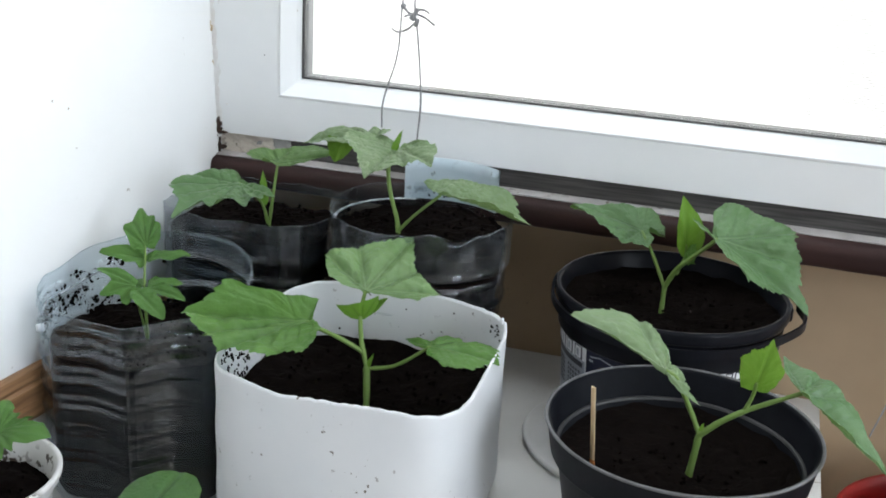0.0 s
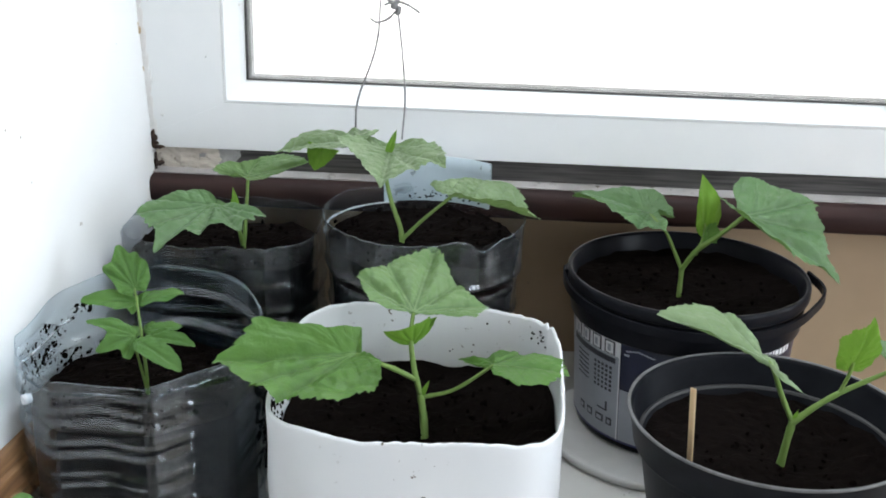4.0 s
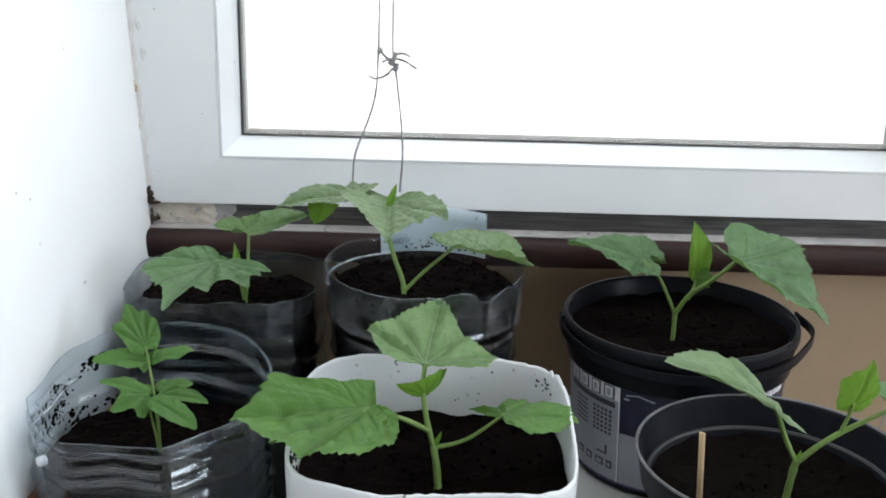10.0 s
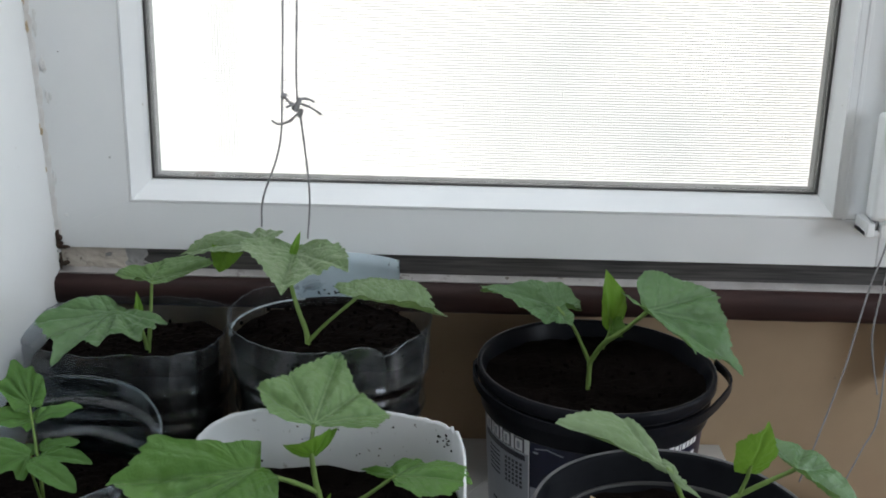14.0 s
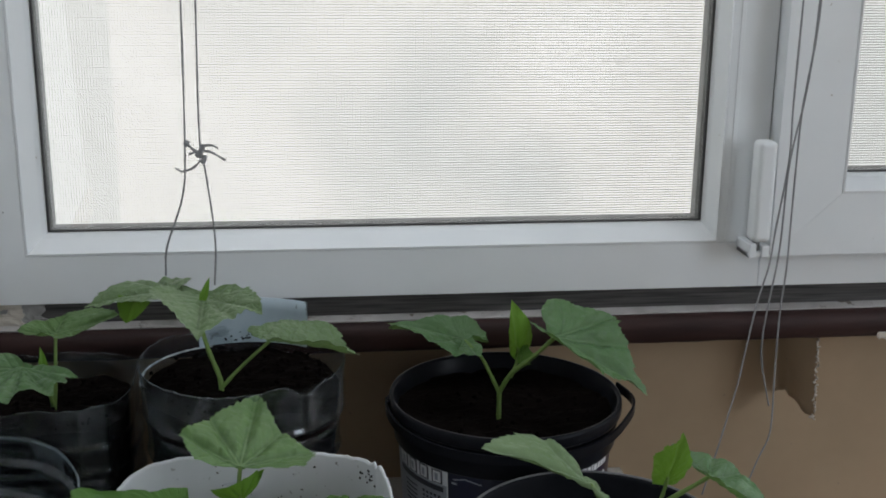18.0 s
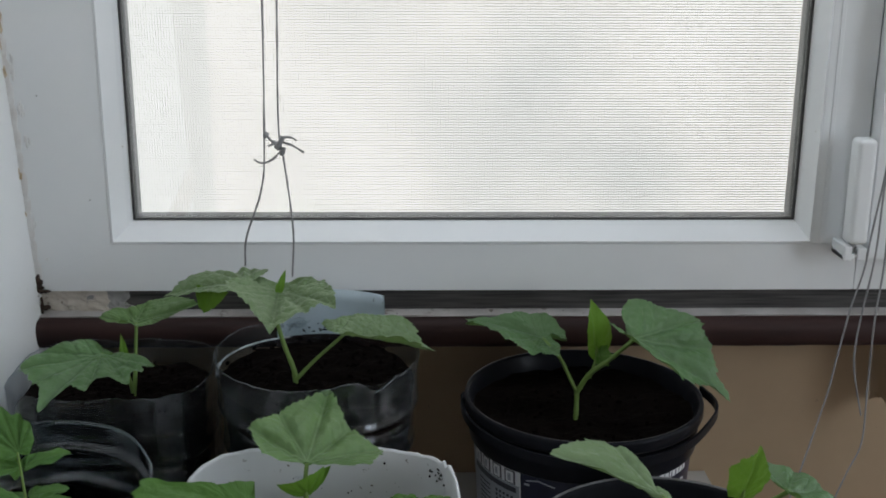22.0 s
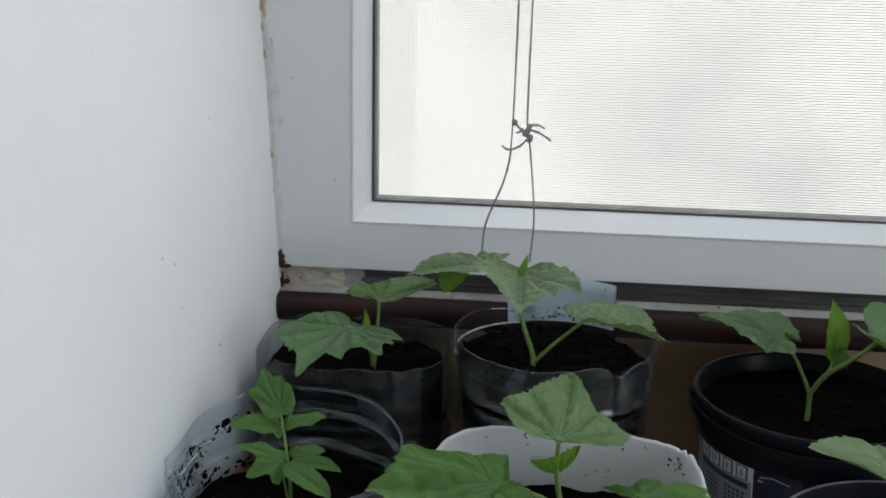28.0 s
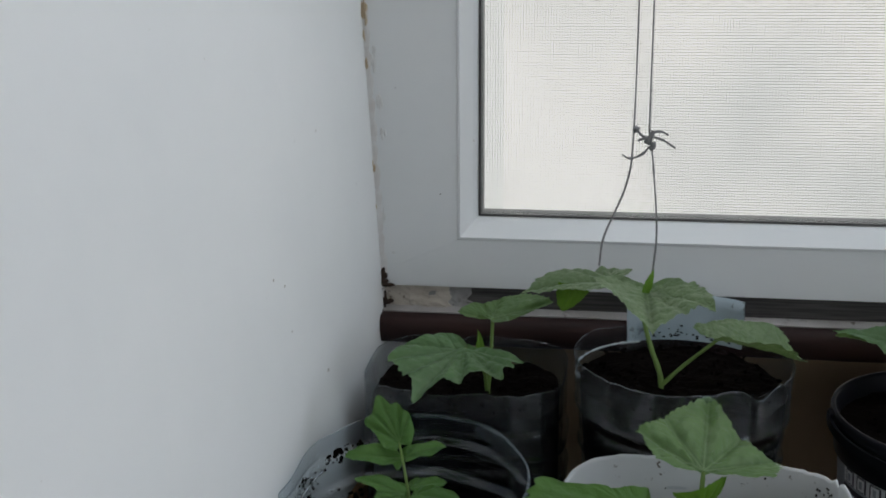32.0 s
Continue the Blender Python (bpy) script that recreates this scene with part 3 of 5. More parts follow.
# ---- window 1: fixed light; window 2: hinged sash ----
GX0, GX1, GZ0, GZ1 = 0.095, 0.695, 0.330, 1.36


def picture_frame(bm, ring):
    """Mitred frame from rows of (x0, x1, z0, z1, y), each a rectangle; neighbours are joined."""
    prev = None
    for x0, x1, z0, z1, y in ring:
        cur = [bm.verts.new(c) for c in ((x0, y, z0), (x1, y, z0), (x1, y, z1), (x0, y, z1))]
        if prev:
            for k in range(4):
                j = (k + 1) % 4
                bm.faces.new((prev[k], prev[j], cur[j], cur[k]))
        prev = cur
    return bm


def bars(x0, x1, z0, z1, ix0, ix1, iz0, iz1, y0, y1, bevel=0.0006):
    """Four frame members as mitred prisms between an outer and an inner rectangle."""
    o = ((x0, z0), (x1, z0), (x1, z1), (x0, z1))
    q = ((ix0, iz0), (ix1, iz0), (ix1, iz1), (ix0, iz1))
    out = []
    for k in range(4):
        j = (k + 1) % 4
        bm = bmesh.new()
        f = [bm.verts.new((c[0], y0, c[1])) for c in (o[k], o[j], q[j], q[k])]
        b = [bm.verts.new((c[0], y1, c[1])) for c in (o[k], o[j], q[j], q[k])]
        bm.faces.new(f)
        bm.faces.new(b[::-1])
        for i in range(4):
            h = (i + 1) % 4
            bm.faces.new((f[i], b[i], b[h], f[h]))
        bmesh.ops.recalc_face_normals(bm, faces=bm.faces)
        bmesh.ops.bevel(bm, geom=bm.edges[:], offset=bevel, segments=2, affect="EDGES")
        out.append(bm)
    return out


def beads(parent, x0, x1, z0, z1, ix0, ix1, iz0, iz1, y0, y1):
    """Sloped glazing beads, one a side."""
    o = ((x0, z0), (x1, z0), (x1, z1), (x0, z1))
    q = ((ix0, iz0), (ix1, iz0), (ix1, iz1), (ix0, iz1))
    for k in range(4):
        j = (k + 1) % 4
        bm = bmesh.new()
        rows = []
        for f, y in ((0.0, y0 + 0.0003), (0.03, y0 - 0.0006), (0.07, y0 - 0.0010), (0.16, y0 - 0.0012), (0.75, y1 - 0.006), (0.97, y1 - 0.001), (1.0, y1 + 0.004)):
            rows.append([bm.verts.new((e[0] + (i[0] - e[0]) * f, y, e[1] + (i[1] - e[1]) * f)) for e, i in ((o[k], q[k]), (o[j], q[j]))])
        for a, b in zip(rows, rows[1:]):
            bm.faces.new((a[0], a[1], b[1], b[0]))
        part("glazing_bead", bm, PVC, parent)


def glazing(parent, x0, x1, z0, z1, y, screen_y):
    bm = bmesh.new()
    picture_frame(bm, [(x0 - 0.0018, x1 + 0.0018, z0 - 0.0018, z1 + 0.0018, y - 0.0012), (x0 + 0.0002, x1 - 0.0002, z0 - 0.0004, z1 + 0.0004, y - 0.001), (x0 + 0.0002, x1 - 0.0002, z0 - 0.0004, z1 + 0.0004, y + 0.002)])
    part("gasket", bm, GASKET, parent, "black rubber gasket")
    bm = bmesh.new()
    picture_frame(bm, [(x0 - 0.006, x1 + 0.006, z0 - 0.006, z1 + 0.006, y + 0.0068), (x0 + 0.0, x1 - 0.0, z0 + 0.0, z1 - 0.0, y + 0.007), (x0 + 0.0012, x1 - 0.0012, z0 + 0.0004, z1 - 0.0004, y + 0.008), (x0 + 0.0012, x1 - 0.0012, z0 + 0.0004, z1 - 0.0004, y + 0.02)])
    part("spacer_bar", bm, SPACER, parent, "dull metal spacer bar")
    p = part("pane", boxes(((x0, y + 0.0025, z0), (x1, y + 0.0065, z1))), GLASS, parent, "slightly dusty glass")
    p.visible_shadow = False
    # insect screen outside the glass
    bm = bmesh.new()
    d = screen_y
    # wires thin towards the left, shaped for the glare that hides them there
    near = 0.25 if x0 < 0.5 else 1.0

    def strip(c, h, horizontal):
        if horizontal:
            pts = ((x0 - 0.01, d, c - near * h), (x1 + 0.01, d, c - h), (x1 + 0.01, d, c + h), (x0 - 0.01, d, c + near * h))
        else:
            pts = ((c - h, d + 0.0002, z0 - 0.01), (c + h, d + 0.0002, z0 - 0.01), (c + h, d + 0.0002, z1 + 0.01), (c - h, d + 0.0002, z1 + 0.01))
        bm.faces.new([bm.verts.new(c3) for c3 in pts])

    pitch = 0.00243
    for i in range(int((min(z1, 0.75) - z0) / pitch)):
        strip(z0 + i * pitch, 0.00036, True)
    for i in range(int((x1 - x0) / pitch)):
        strip(x0 + i * pitch, 0.00014 - 0.00004 * min(1.0, i * pitch / 0.45), False)
    s = part("insect_screen", bm, MESH, parent, "fine grey insect screen mesh")
    s["kind"] = "stuff"
    return p


win = thing("window_1", (0, 0, 0), "white PVC fixed window with dusty glass and insect screen", "window", kind="structure")
for k, b in enumerate(bars(-0.02, 0.7499, 0.2672, 1.45, 0.077, 0.7495, 0.311, 1.379, 0.0, 0.06)):
    if k != 1:
        part("window_frame", b, PVC, win)
part("mullion", boxes(((0.707, 0.0, 0.3114), (0.7499, 0.06, 1.3786)), bevel=0.0006), PVC, win)
beads(win, 0.077, 0.707, 0.311, 1.379, GX0 - 0.002, GX1 + 0.002, GZ0 - 0.002, GZ1 + 0.002, 0.0, 0.022)
glazing(win, GX0, GX1, GZ0, GZ1, 0.022, 0.052)
part("frame_groove", boxes(((0.7140, -0.0007, 0.3105), (0.7180, 0.0, 1.40)), bevel=0.0003), PVC, win)

win2 = thing("window_2", (0, 0, 0), "white PVC hinged window sash with insect screen", "window", kind="structure")
part("window_frame", boxes(((0.7501, 0.0, 0.2672), (1.52, 0.06, 0.318)), ((1.47, 0.0, 0.3185), (1.52, 0.06, 1.45)), ((0.7505, 0.0, 1.40), (1.4695, 0.06, 1.45)), bevel=0.001), PVC, win2)
for b in bars(0.751, 1.468, 0.3025, 1.43, 0.816, 1.39, 0.361, 1.36, -0.020, 0.03, 0.0003):
    part("sash", b, PVC, win2)
beads(win2, 0.816, 1.39, 0.361, 1.36, 0.829, 1.378, 0.376, 1.348, -0.020, 0.006)
glazing(win2, 0.831, 1.376, 0.378, 1.346, 0.006, 0.04)

# hinge on the sash
hg = thing("window_hinge", (0.736, -0.02, 0.30), "white plastic-capped window hinge on the sash edge", "hinge")
bm = bmesh.new()
box(bm, (-0.0088, -0.016, 0.0195), (0.0082, 0.004, 0.1125), 0.0045, 4)
part("hinge_cover", bm, PVC, hg, smooth=False)
part("hinge_base", boxes(((-0.0105, -0.013, 0.004), (-0.0035, 0.019, 0.0175)), ((0.002, -0.012, 0.004), (0.0095, 0.019, 0.0155)), ((-0.0105, -0.010, 0.004), (0.0095, 0.019, 0.0095)), bevel=0.0012), PVC, hg)
part("hinge_pin", tube(bmesh.new(), [(-0.001, -0.004, 0.004), (-0.001, -0.004, 0.02)], 0.0032, None, 10), SPACER, hg, "bare metal pin")

# ---- outside: an added glowing strip and a bright hazy distance ----
BACK, bn, bl, bb = mat("hazy_distance")
bn.remove(bb)
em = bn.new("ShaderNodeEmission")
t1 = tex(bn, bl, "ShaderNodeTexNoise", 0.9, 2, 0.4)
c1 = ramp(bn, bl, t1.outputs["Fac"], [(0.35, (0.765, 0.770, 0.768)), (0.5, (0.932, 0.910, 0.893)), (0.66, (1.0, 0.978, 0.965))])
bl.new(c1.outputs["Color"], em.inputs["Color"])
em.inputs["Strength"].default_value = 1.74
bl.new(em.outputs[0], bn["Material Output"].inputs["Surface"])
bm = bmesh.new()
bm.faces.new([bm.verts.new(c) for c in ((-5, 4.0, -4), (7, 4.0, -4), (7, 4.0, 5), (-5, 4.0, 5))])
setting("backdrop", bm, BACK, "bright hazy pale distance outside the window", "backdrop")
# self-lit slab added for the pale band along the glass's left edge
NEAR, nn, nl, nb = mat("pale_glow_strip")
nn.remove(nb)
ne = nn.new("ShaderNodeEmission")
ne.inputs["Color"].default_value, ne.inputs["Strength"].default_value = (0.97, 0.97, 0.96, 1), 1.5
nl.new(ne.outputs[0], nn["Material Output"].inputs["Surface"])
setting("backdrop_side", boxes(((-0.6, 0.55, -0.4), (0.062, 0.6, 1.8))), NEAR, "glowing pale strip added beside the window", "backdrop")

# ---- marks in the wall corner ----
def blob_line(name, rows, material, label, seed, thick=0.0016, rough=0.0012):
    rnd = random.Random(seed)
    bm = bmesh.new()
    for x, z, w2, h2 in rows:
        for _ in range(5):
            m = Matrix.Translation((x + rnd.uniform(-1, 1) * w2, -0.0006, z + rnd.uniform(-1, 1) * h2))
            g = bmesh.ops.create_icosphere(bm, subdivisions=2, radius=1.0, matrix=m @ Matrix.Diagonal((w2 * rnd.uniform(0.35, 0.9), thick, h2 * rnd.uniform(0.35, 0.9), 1)))
            for v in g["verts"]:
                v.co += rough * noise.noise_vector(v.co * 260)
    ob = part(name, bm, material, None, "", True)
    return tagged(ob, label, "stain", kind="structure")


blob_line("corner_mould", [(0.009, 0.274, 0.003, 0.007), (0.014, 0.269, 0.005, 0.0025), (0.010, 0.258, 0.002, 0.008), (0.013, 0.249, 0.004, 0.004), (0.0105, 0.240, 0.0015, 0.010)], MOULD, "black mould and crumbling filler in the sill corner", 5)
blob_line("corner_foam", [(-0.002, 0.505, 0.002, 0.010), (-0.003, 0.485, 0.0012, 0.005), (-0.001, 0.465, 0.0012, 0.004), (0.0025, 0.376, 0.0014, 0.004), (0.004, 0.34, 0.0008, 0.003)], RUST, "ochre foam flecks along the window corner", 6)
RESIDUE = plain("dried_paste", (0.70, 0.70, 0.69), (0.78, 0.78, 0.77), 0.7, 90.0, 0.4)
blob_line("corner_residue", [(0.012, 0.33, 0.0015, 0.006), (0.012, 0.405, 0.002, 0.004), (0.010, 0.43, 0.0022, 0.007), (0.006, 0.47, 0.002, 0.009), (0.020, 0.298, 0.0012, 0.0012)], RESIDUE, "smears of dried paste on the frame beside the corner", 8, 0.0007, 0.0009)
blob_line("frame_speck", [(0.0239, 0.4441, 0.0006, 0.0004), (0.062, 0.352, 0.0004, 0.0004)], MOULD, "tiny dark specks on the white frame", 9, 0.0007, 0.0001)
bm = bmesh.new()
for i in range(60):
    z = 0.285 + i * 0.02
    x = left_x(0, z)
    m = Matrix.Translation((x + 0.002 + 0.0015 * noise.noise(Vector((z * 40, 0, 0))), -0.0002, z))
    bmesh.ops.create_icosphere(bm, subdivisions=1, radius=1.0, matrix=m @ Matrix.Diagonal((0.004 + 0.0025 * noise.noise(Vector((z * 70, 5, 0))), 0.0007, 0.014, 1)))
setting("trim_caulk", bm, plain("aged_caulk", (0.66, 0.63, 0.61), (0.80, 0.80, 0.79), 0.7, 60, 0.4), "uneven aged caulk line between wall and window frame", "caulk").data.update()

# oak moulding on the left wall
bm = bmesh.new()
prof = [(0.0000, 0.0825), (0.0100, 0.0825), (0.0125, 0.0865), (0.0125, 0.0945), (0.0095, 0.0960), (0.0095, 0.0975), (0.0115, 0.0990), (0.0105, 0.1105), (0.0075, 0.1125), (0.0075, 0.1140), (0.0088, 0.1155), (0.0065, 0.1230), (0.0040, 0.1250), (0.0000, 0.1250)]
ends = []
for y in (0.055, -1.16):
    ends.append([bm.verts.new((left_x(y, z) + x, y, z)) for x, z in prof])
for i in range(len(prof) - 1):
    bm.faces.new((ends[0][i], ends[1][i], ends[1][i + 1], ends[0][i + 1]))
setting("trim_moulding", bm, OAK, "profiled brown wooden moulding along the wall", "moulding")

# ---- table, saucer, stand ----
tb = thing("table", (0.32, -0.26, FLOOR_Z), "pale laminate table pushed into the window corner", "table")
part("tabletop", boxes(((-0.311, -0.40, TABLE_Z - FLOOR_Z - 0.028), (0.322, 0.318, TABLE_Z - FLOOR_Z)), bevel=0.002), LAMINATE, tb)
for x in (-0.295, 0.265):
    for y in (-0.385, 0.26):
        part("leg", boxes(((x, y, 0.0), (x + 0.045, y + 0.045, TABLE_Z - FLOOR_Z - 0.028)), bevel=0.002), LAMINATE, tb)
BOARD_Z = TABLE_Z + 0.035
bd = thing("board", (0.41, -0.17, TABLE_Z), "thick white laminate board lying on the table under the pots", "board")
part("board_core", boxes(((-0.2275, -0.23, 0.0), (0.2315, 0.2275, 0.034)), bevel=0.0015), LAMINATE, bd)
part("board_face", boxes(((-0.228, -0.2305, 0.034), (0.232, 0.228, 0.035)), bevel=0.0004), LAMINATE, bd)
sc = thing("saucer", (0.478, -0.105, BOARD_Z), "flat round off-white plastic saucer under the black bucket", "saucer")
part("dish", revolve(bmesh.new(), [(0.0, 0.0060), (0.090, 0.0060), (0.0945, 0.0062), (0.0975, 0.0075), (0.0995, 0.0068), (0.1002, 0.0045), (0.0985, 0.0012), (0.0960, 0.0), (0.0, 0.0)], 96), SAUCER, sc, smooth=True)
st = thing("stand", (0.79, -0.12, FLOOR_Z), "plain wooden stand under the red pot", "stand")
part("stand_top", boxes(((-0.14, -0.14, 0.56), (0.3, 0.17, 0.58)), bevel=0.002), LAMINATE, st)
for x in (-0.13, 0.255):
    for y in (-0.13, 0.125):
        part("leg", boxes(((x, y, 0.0), (x + 0.035, y + 0.035, 0.56)), bevel=0.002), LAMINATE, st)


# ---- pots ----
def rounded_poly(sides, soft, turn=0.0):
    """Radius factor of a polygon with rounded corners (soft 1: a circle)."""
    def f(a):
        s = 2 * math.pi / sides
        d = (a - turn) % s - s / 2
        flat = math.cos(s / 2) / math.cos(d)
        return soft + (1 - soft) * flat / ((1 + math.cos(s / 2)) / 2)
    return f


def squircle(power, turn=0.0, ratio=1.0):
    def f(a):
        c, s = abs(math.cos(a - turn)), abs(math.sin(a - turn)) / ratio
        return (c**power + s**power) ** (-1.0 / power)
    return f


def bottle(parent, r, z1, shape, material, pitch, seed, rim_wob, name="bottle_pot", groove=0.0035, seg=120, label="", lip=0.03, wide=0.15, zig=0.0, waist=0.0, knee=0.1, step=0.0018, base=0.0):
    """Cut-off drink bottle: ribbed thin wall with a ragged rim."""
    prof = []
    n = int((z1 - base) / step)
    for i in range(n + 1):
        z = base + (z1 - base) * i / n
        k = (z % pitch) / pitch
        g = (math.exp(-(((k - 0.38) / (1.2 * wide)) ** 2)) - 0.8 * math.exp(-(((k - 0.56) / wide) ** 2))) * groove if z < z1 - lip else 0.0
        foot = 0.004 * max(0.0, 1 - (z - base) / 0.012) ** 2
        prof.append((r - g - foot - waist * min(1.0, (z1 - z) / knee), z))
    inner = [(q - 0.0007, z) for q, z in prof[::-1]]

    def wob(a, i):
        top = max(0.0, 1 - abs(i - n) * step / 0.025) if i <= n else max(0.0, 1 - (i - n - 1) * step / 0.025)
        z = base + (z1 - base) * (i if i <= n else 2 * n + 1 - i) / n
        return top * rim_wob(a) + zig * (1 - abs(math.cos(4 * (a - radians(17))))) * max(0.0, min(1.0, (z - base) / 0.03, (z1 - lip - z) / 0.012))

    def shp(a):
        return shape(a) * (1 + 0.006 * noise.noise(Vector((math.cos(a) * 2, math.sin(a) * 2, seed))))
    bm = revolve(bmesh.new(), prof + inner, seg, shape=shp, wob=wob)
    bmesh.ops.recalc_face_normals(bm, faces=bm.faces)
    body = part(name, bm, material, parent, label, smooth=True)
    ring = []
    for k in range(seg + 1):
        a = 2 * math.pi * k / seg
        q = (r - 0.0003) * shp(a)
        ring.append((q * math.cos(a), q * math.sin(a), z1 + rim_wob(a)))
    part("cut_rim", tube(bmesh.new(), ring, 0.0004, None, 6, 1, 0.7), PET_RIM, body, "cut plastic edge", smooth=True)
    return body


SQ = squircle(3.6, 0.0, 0.83)


def jag(seed, amp):
    return lambda a: amp * noise.noise(Vector((math.cos(a) * 2.2, math.sin(a) * 2.2, seed))) + 0.35 * amp * noise.noise(Vector((math.cos(a) * 9, math.sin(a) * 9, seed))) + 0.3 * amp * noise.noise(Vector((math.cos(a) * 21, math.sin(a) * 21, seed)))


def milky_band(parent, r, z0, z1, shape, seed):
    """Patchy pale haze added as a film inside the clear band above the soil."""
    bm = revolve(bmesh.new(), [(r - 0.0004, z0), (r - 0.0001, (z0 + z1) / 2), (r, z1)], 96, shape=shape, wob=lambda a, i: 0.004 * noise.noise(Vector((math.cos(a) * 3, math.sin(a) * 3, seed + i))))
    return part("milky_film", bm, PET_MILKY, parent, "milky film inside the clear band", smooth=True)


def glint(parent, r, z, shape, a0, a1):
    """Painted glint: a whitish tube where an inner rib catches window light."""
    pts = [(r * shape(radians(a)) * math.cos(radians(a)), r * shape(radians(a)) * math.sin(radians(a)), z + 0.0012 * noise.noise(Vector((a * 0.05, z * 50, 2)))) for a in range(a0, a1, 6)]
    return part("rib_glint", tube(bmesh.new(), pts, 0.0008, 0.0016, 6, 3, 0.6), PET_GLINT, parent, "painted white glint along an inner rib", smooth=True)


H = BOARD_Z
# tomato in a clear bottle
pc = Vector((0.0755, -0.2465, H))
pot = thing("potted_tomato", pc, "tomato seedling in a clear ribbed cut-off bottle", "plant pot", "seedling pots on the table")
OCT0, OCT1 = rounded_poly(8, 0.06, radians(17)), rounded_poly(8, 0.85, radians(17))


def OCT(a):
    """Rounded octagon, rounder at the back, pulled out at the front corner by the wall."""
    d = (math.degrees(a) - 220 + 180) % 360 - 180
    w = max(0.0, min(1.0, 0.5 + 1.1 * math.sin(a + 0.35)))
    return (OCT0(a) * (1 - w) + OCT1(a) * w) * (1 + 0.14 * math.exp(-((d / 24) ** 2)))


bottle(pot, 0.0835, 0.1475, OCT, PET, 0.0245, 1, lambda a: 0.0125 * math.sin(a) + 0.0022 * noise.noise(Vector((math.cos(a) * 2, math.sin(a) * 2, 1))), label="clear ribbed plastic", groove=0.0028, wide=0.125, step=0.0006, lip=0.012, zig=0.0038, seg=176, base=-0.035)
part("soil", soil_body(0.0775, -0.031, 0.095, OCT, 1), SOIL, pot)
part("loose_soil", crumbs(0.072, 0.097, 150, 1, OCT), SOIL, pot)["kind"] = "stuff"
# earth smeared on the inner wall above the soil
rnd = random.Random(17)
bm = bmesh.new()
for mid, height, spread, tall, count in ((142, 0.137, 7, 0.0035, 90), (128, 0.139, 5, 0.002, 30), (160, 0.128, 5, 0.002, 24), (172, 0.133, 6, 0.0025, 26), (186, 0.126, 7, 0.003, 22), (178, 0.110, 8, 0.004, 40), (196, 0.104, 9, 0.005, 60), (160, 0.102, 10, 0.005, 80), (110, 0.135, 12, 0.003, 26), (84, 0.139, 14, 0.003, 20), (140, 0.100, 16, 0.003, 60), (210, 0.100, 6, 0.003, 30), (190, 0.116, 12, 0.007, 150), (204, 0.110, 9, 0.005, 90), (172, 0.119, 9, 0.005, 70)):
    for _ in range(count):
        a, z = radians(rnd.gauss(mid, spread)), rnd.gauss(height, tall)
        if z > 0.145 + 0.010 * math.sin(a):
            continue
        q = 0.0815 * OCT(a)
        if rnd.random() < 0.55:
            continue
        e = rnd.choice((0.0005, 0.0008, 0.0012, 0.0018, 0.0026)) * rnd.uniform(0.7, 1.2) * math.exp(-abs(math.degrees(a) - mid) / (2.2 * spread))
        m = Matrix.Translation((q * math.cos(a), q * math.sin(a), z)) @ Matrix.Rotation(a, 4, "Z") @ Matrix.Diagonal((0.0005, e * rnd.uniform(0.7, 1.8), e, 1))
        bmesh.ops.create_icosphere(bm, subdivisions=1, radius=1.0, matrix=m)
part("soil_smear", bm, SOIL, pot, "dried earth stuck to the inner wall")["kind"] = "stuff"
# highlight on the first inner rib, put in as a pale tube
part("rib_glint", tube(bmesh.new(), [(0.0818 * OCT(radians(a)) * math.cos(radians(a)), 0.0818 * OCT(radians(a)) * math.sin(radians(a)), 0.1235 + 0.009 * math.sin(radians(a))) for a in range(150, 216, 5)], 0.0009, 0.0013, 6, 3, 0.5), PET_GLINT, pot, "painted white glint along an inner rib", smooth=True)
part("rolled_rim", tube(bmesh.new(), [(0.0838 * OCT(radians(a)) * math.cos(radians(a)), 0.0838 * OCT(radians(a)) * math.sin(radians(a)), 0.1455 + 0.0125 * math.sin(radians(a)) + 0.0022 * noise.noise(Vector((math.cos(radians(a)) * 2, math.sin(radians(a)) * 2, 1)))) for a in range(-42, 100, 5)], 0.0007, 0.0011, 8, 3, 0.4), PET_ROLL, pot, "thick rolled plastic edge", smooth=True)
part("rivet", revolve(bmesh.new(), [(0.0, 0.006), (0.003, 0.006), (0.0035, 0.005), (0.0035, 0.0), (0.0, 0.0)], 12), HDPE, pot, "small white plug").matrix_local = pose(-0.0622, -0.0635, 0.1145, 90, 0, -45)
L0 = lambda x, y, z: Vector((x, y, z)) - pc
stalk(pot, [L0(0.0795, -0.262, 0.148), L0(0.080, -0.264, 0.172), L0(0.078, -0.262, 0.195), L0(0.073, -0.252, 0.213), L0(0.068, -0.242, 0.2265)], 0.0017, 0.0010)
stalk(pot, [L0(0.0795, -0.262, 0.15), L0(0.078, -0.267, 0.172), L0(0.076, -0.274, 0.198)], 0.0013, 0.0009, "petiole")
TERMINAL = [(-178, 0.05, 0), (-120, 0.24, 0), (-80, 0.42, 0.05), (-48, 0.66, 0.08), (-38, 0.56, 0.05), (-26, 0.82, 0.03), (-16, 0.66, 0.0), (0, 1.0, 0), (14, 0.78, 0), (28, 0.72, 0.04), (46, 0.82, 0.08), (56, 0.56, 0.06), (90, 0.38, 0.04), (130, 0.18, 0), (178, 0.05, 0)]
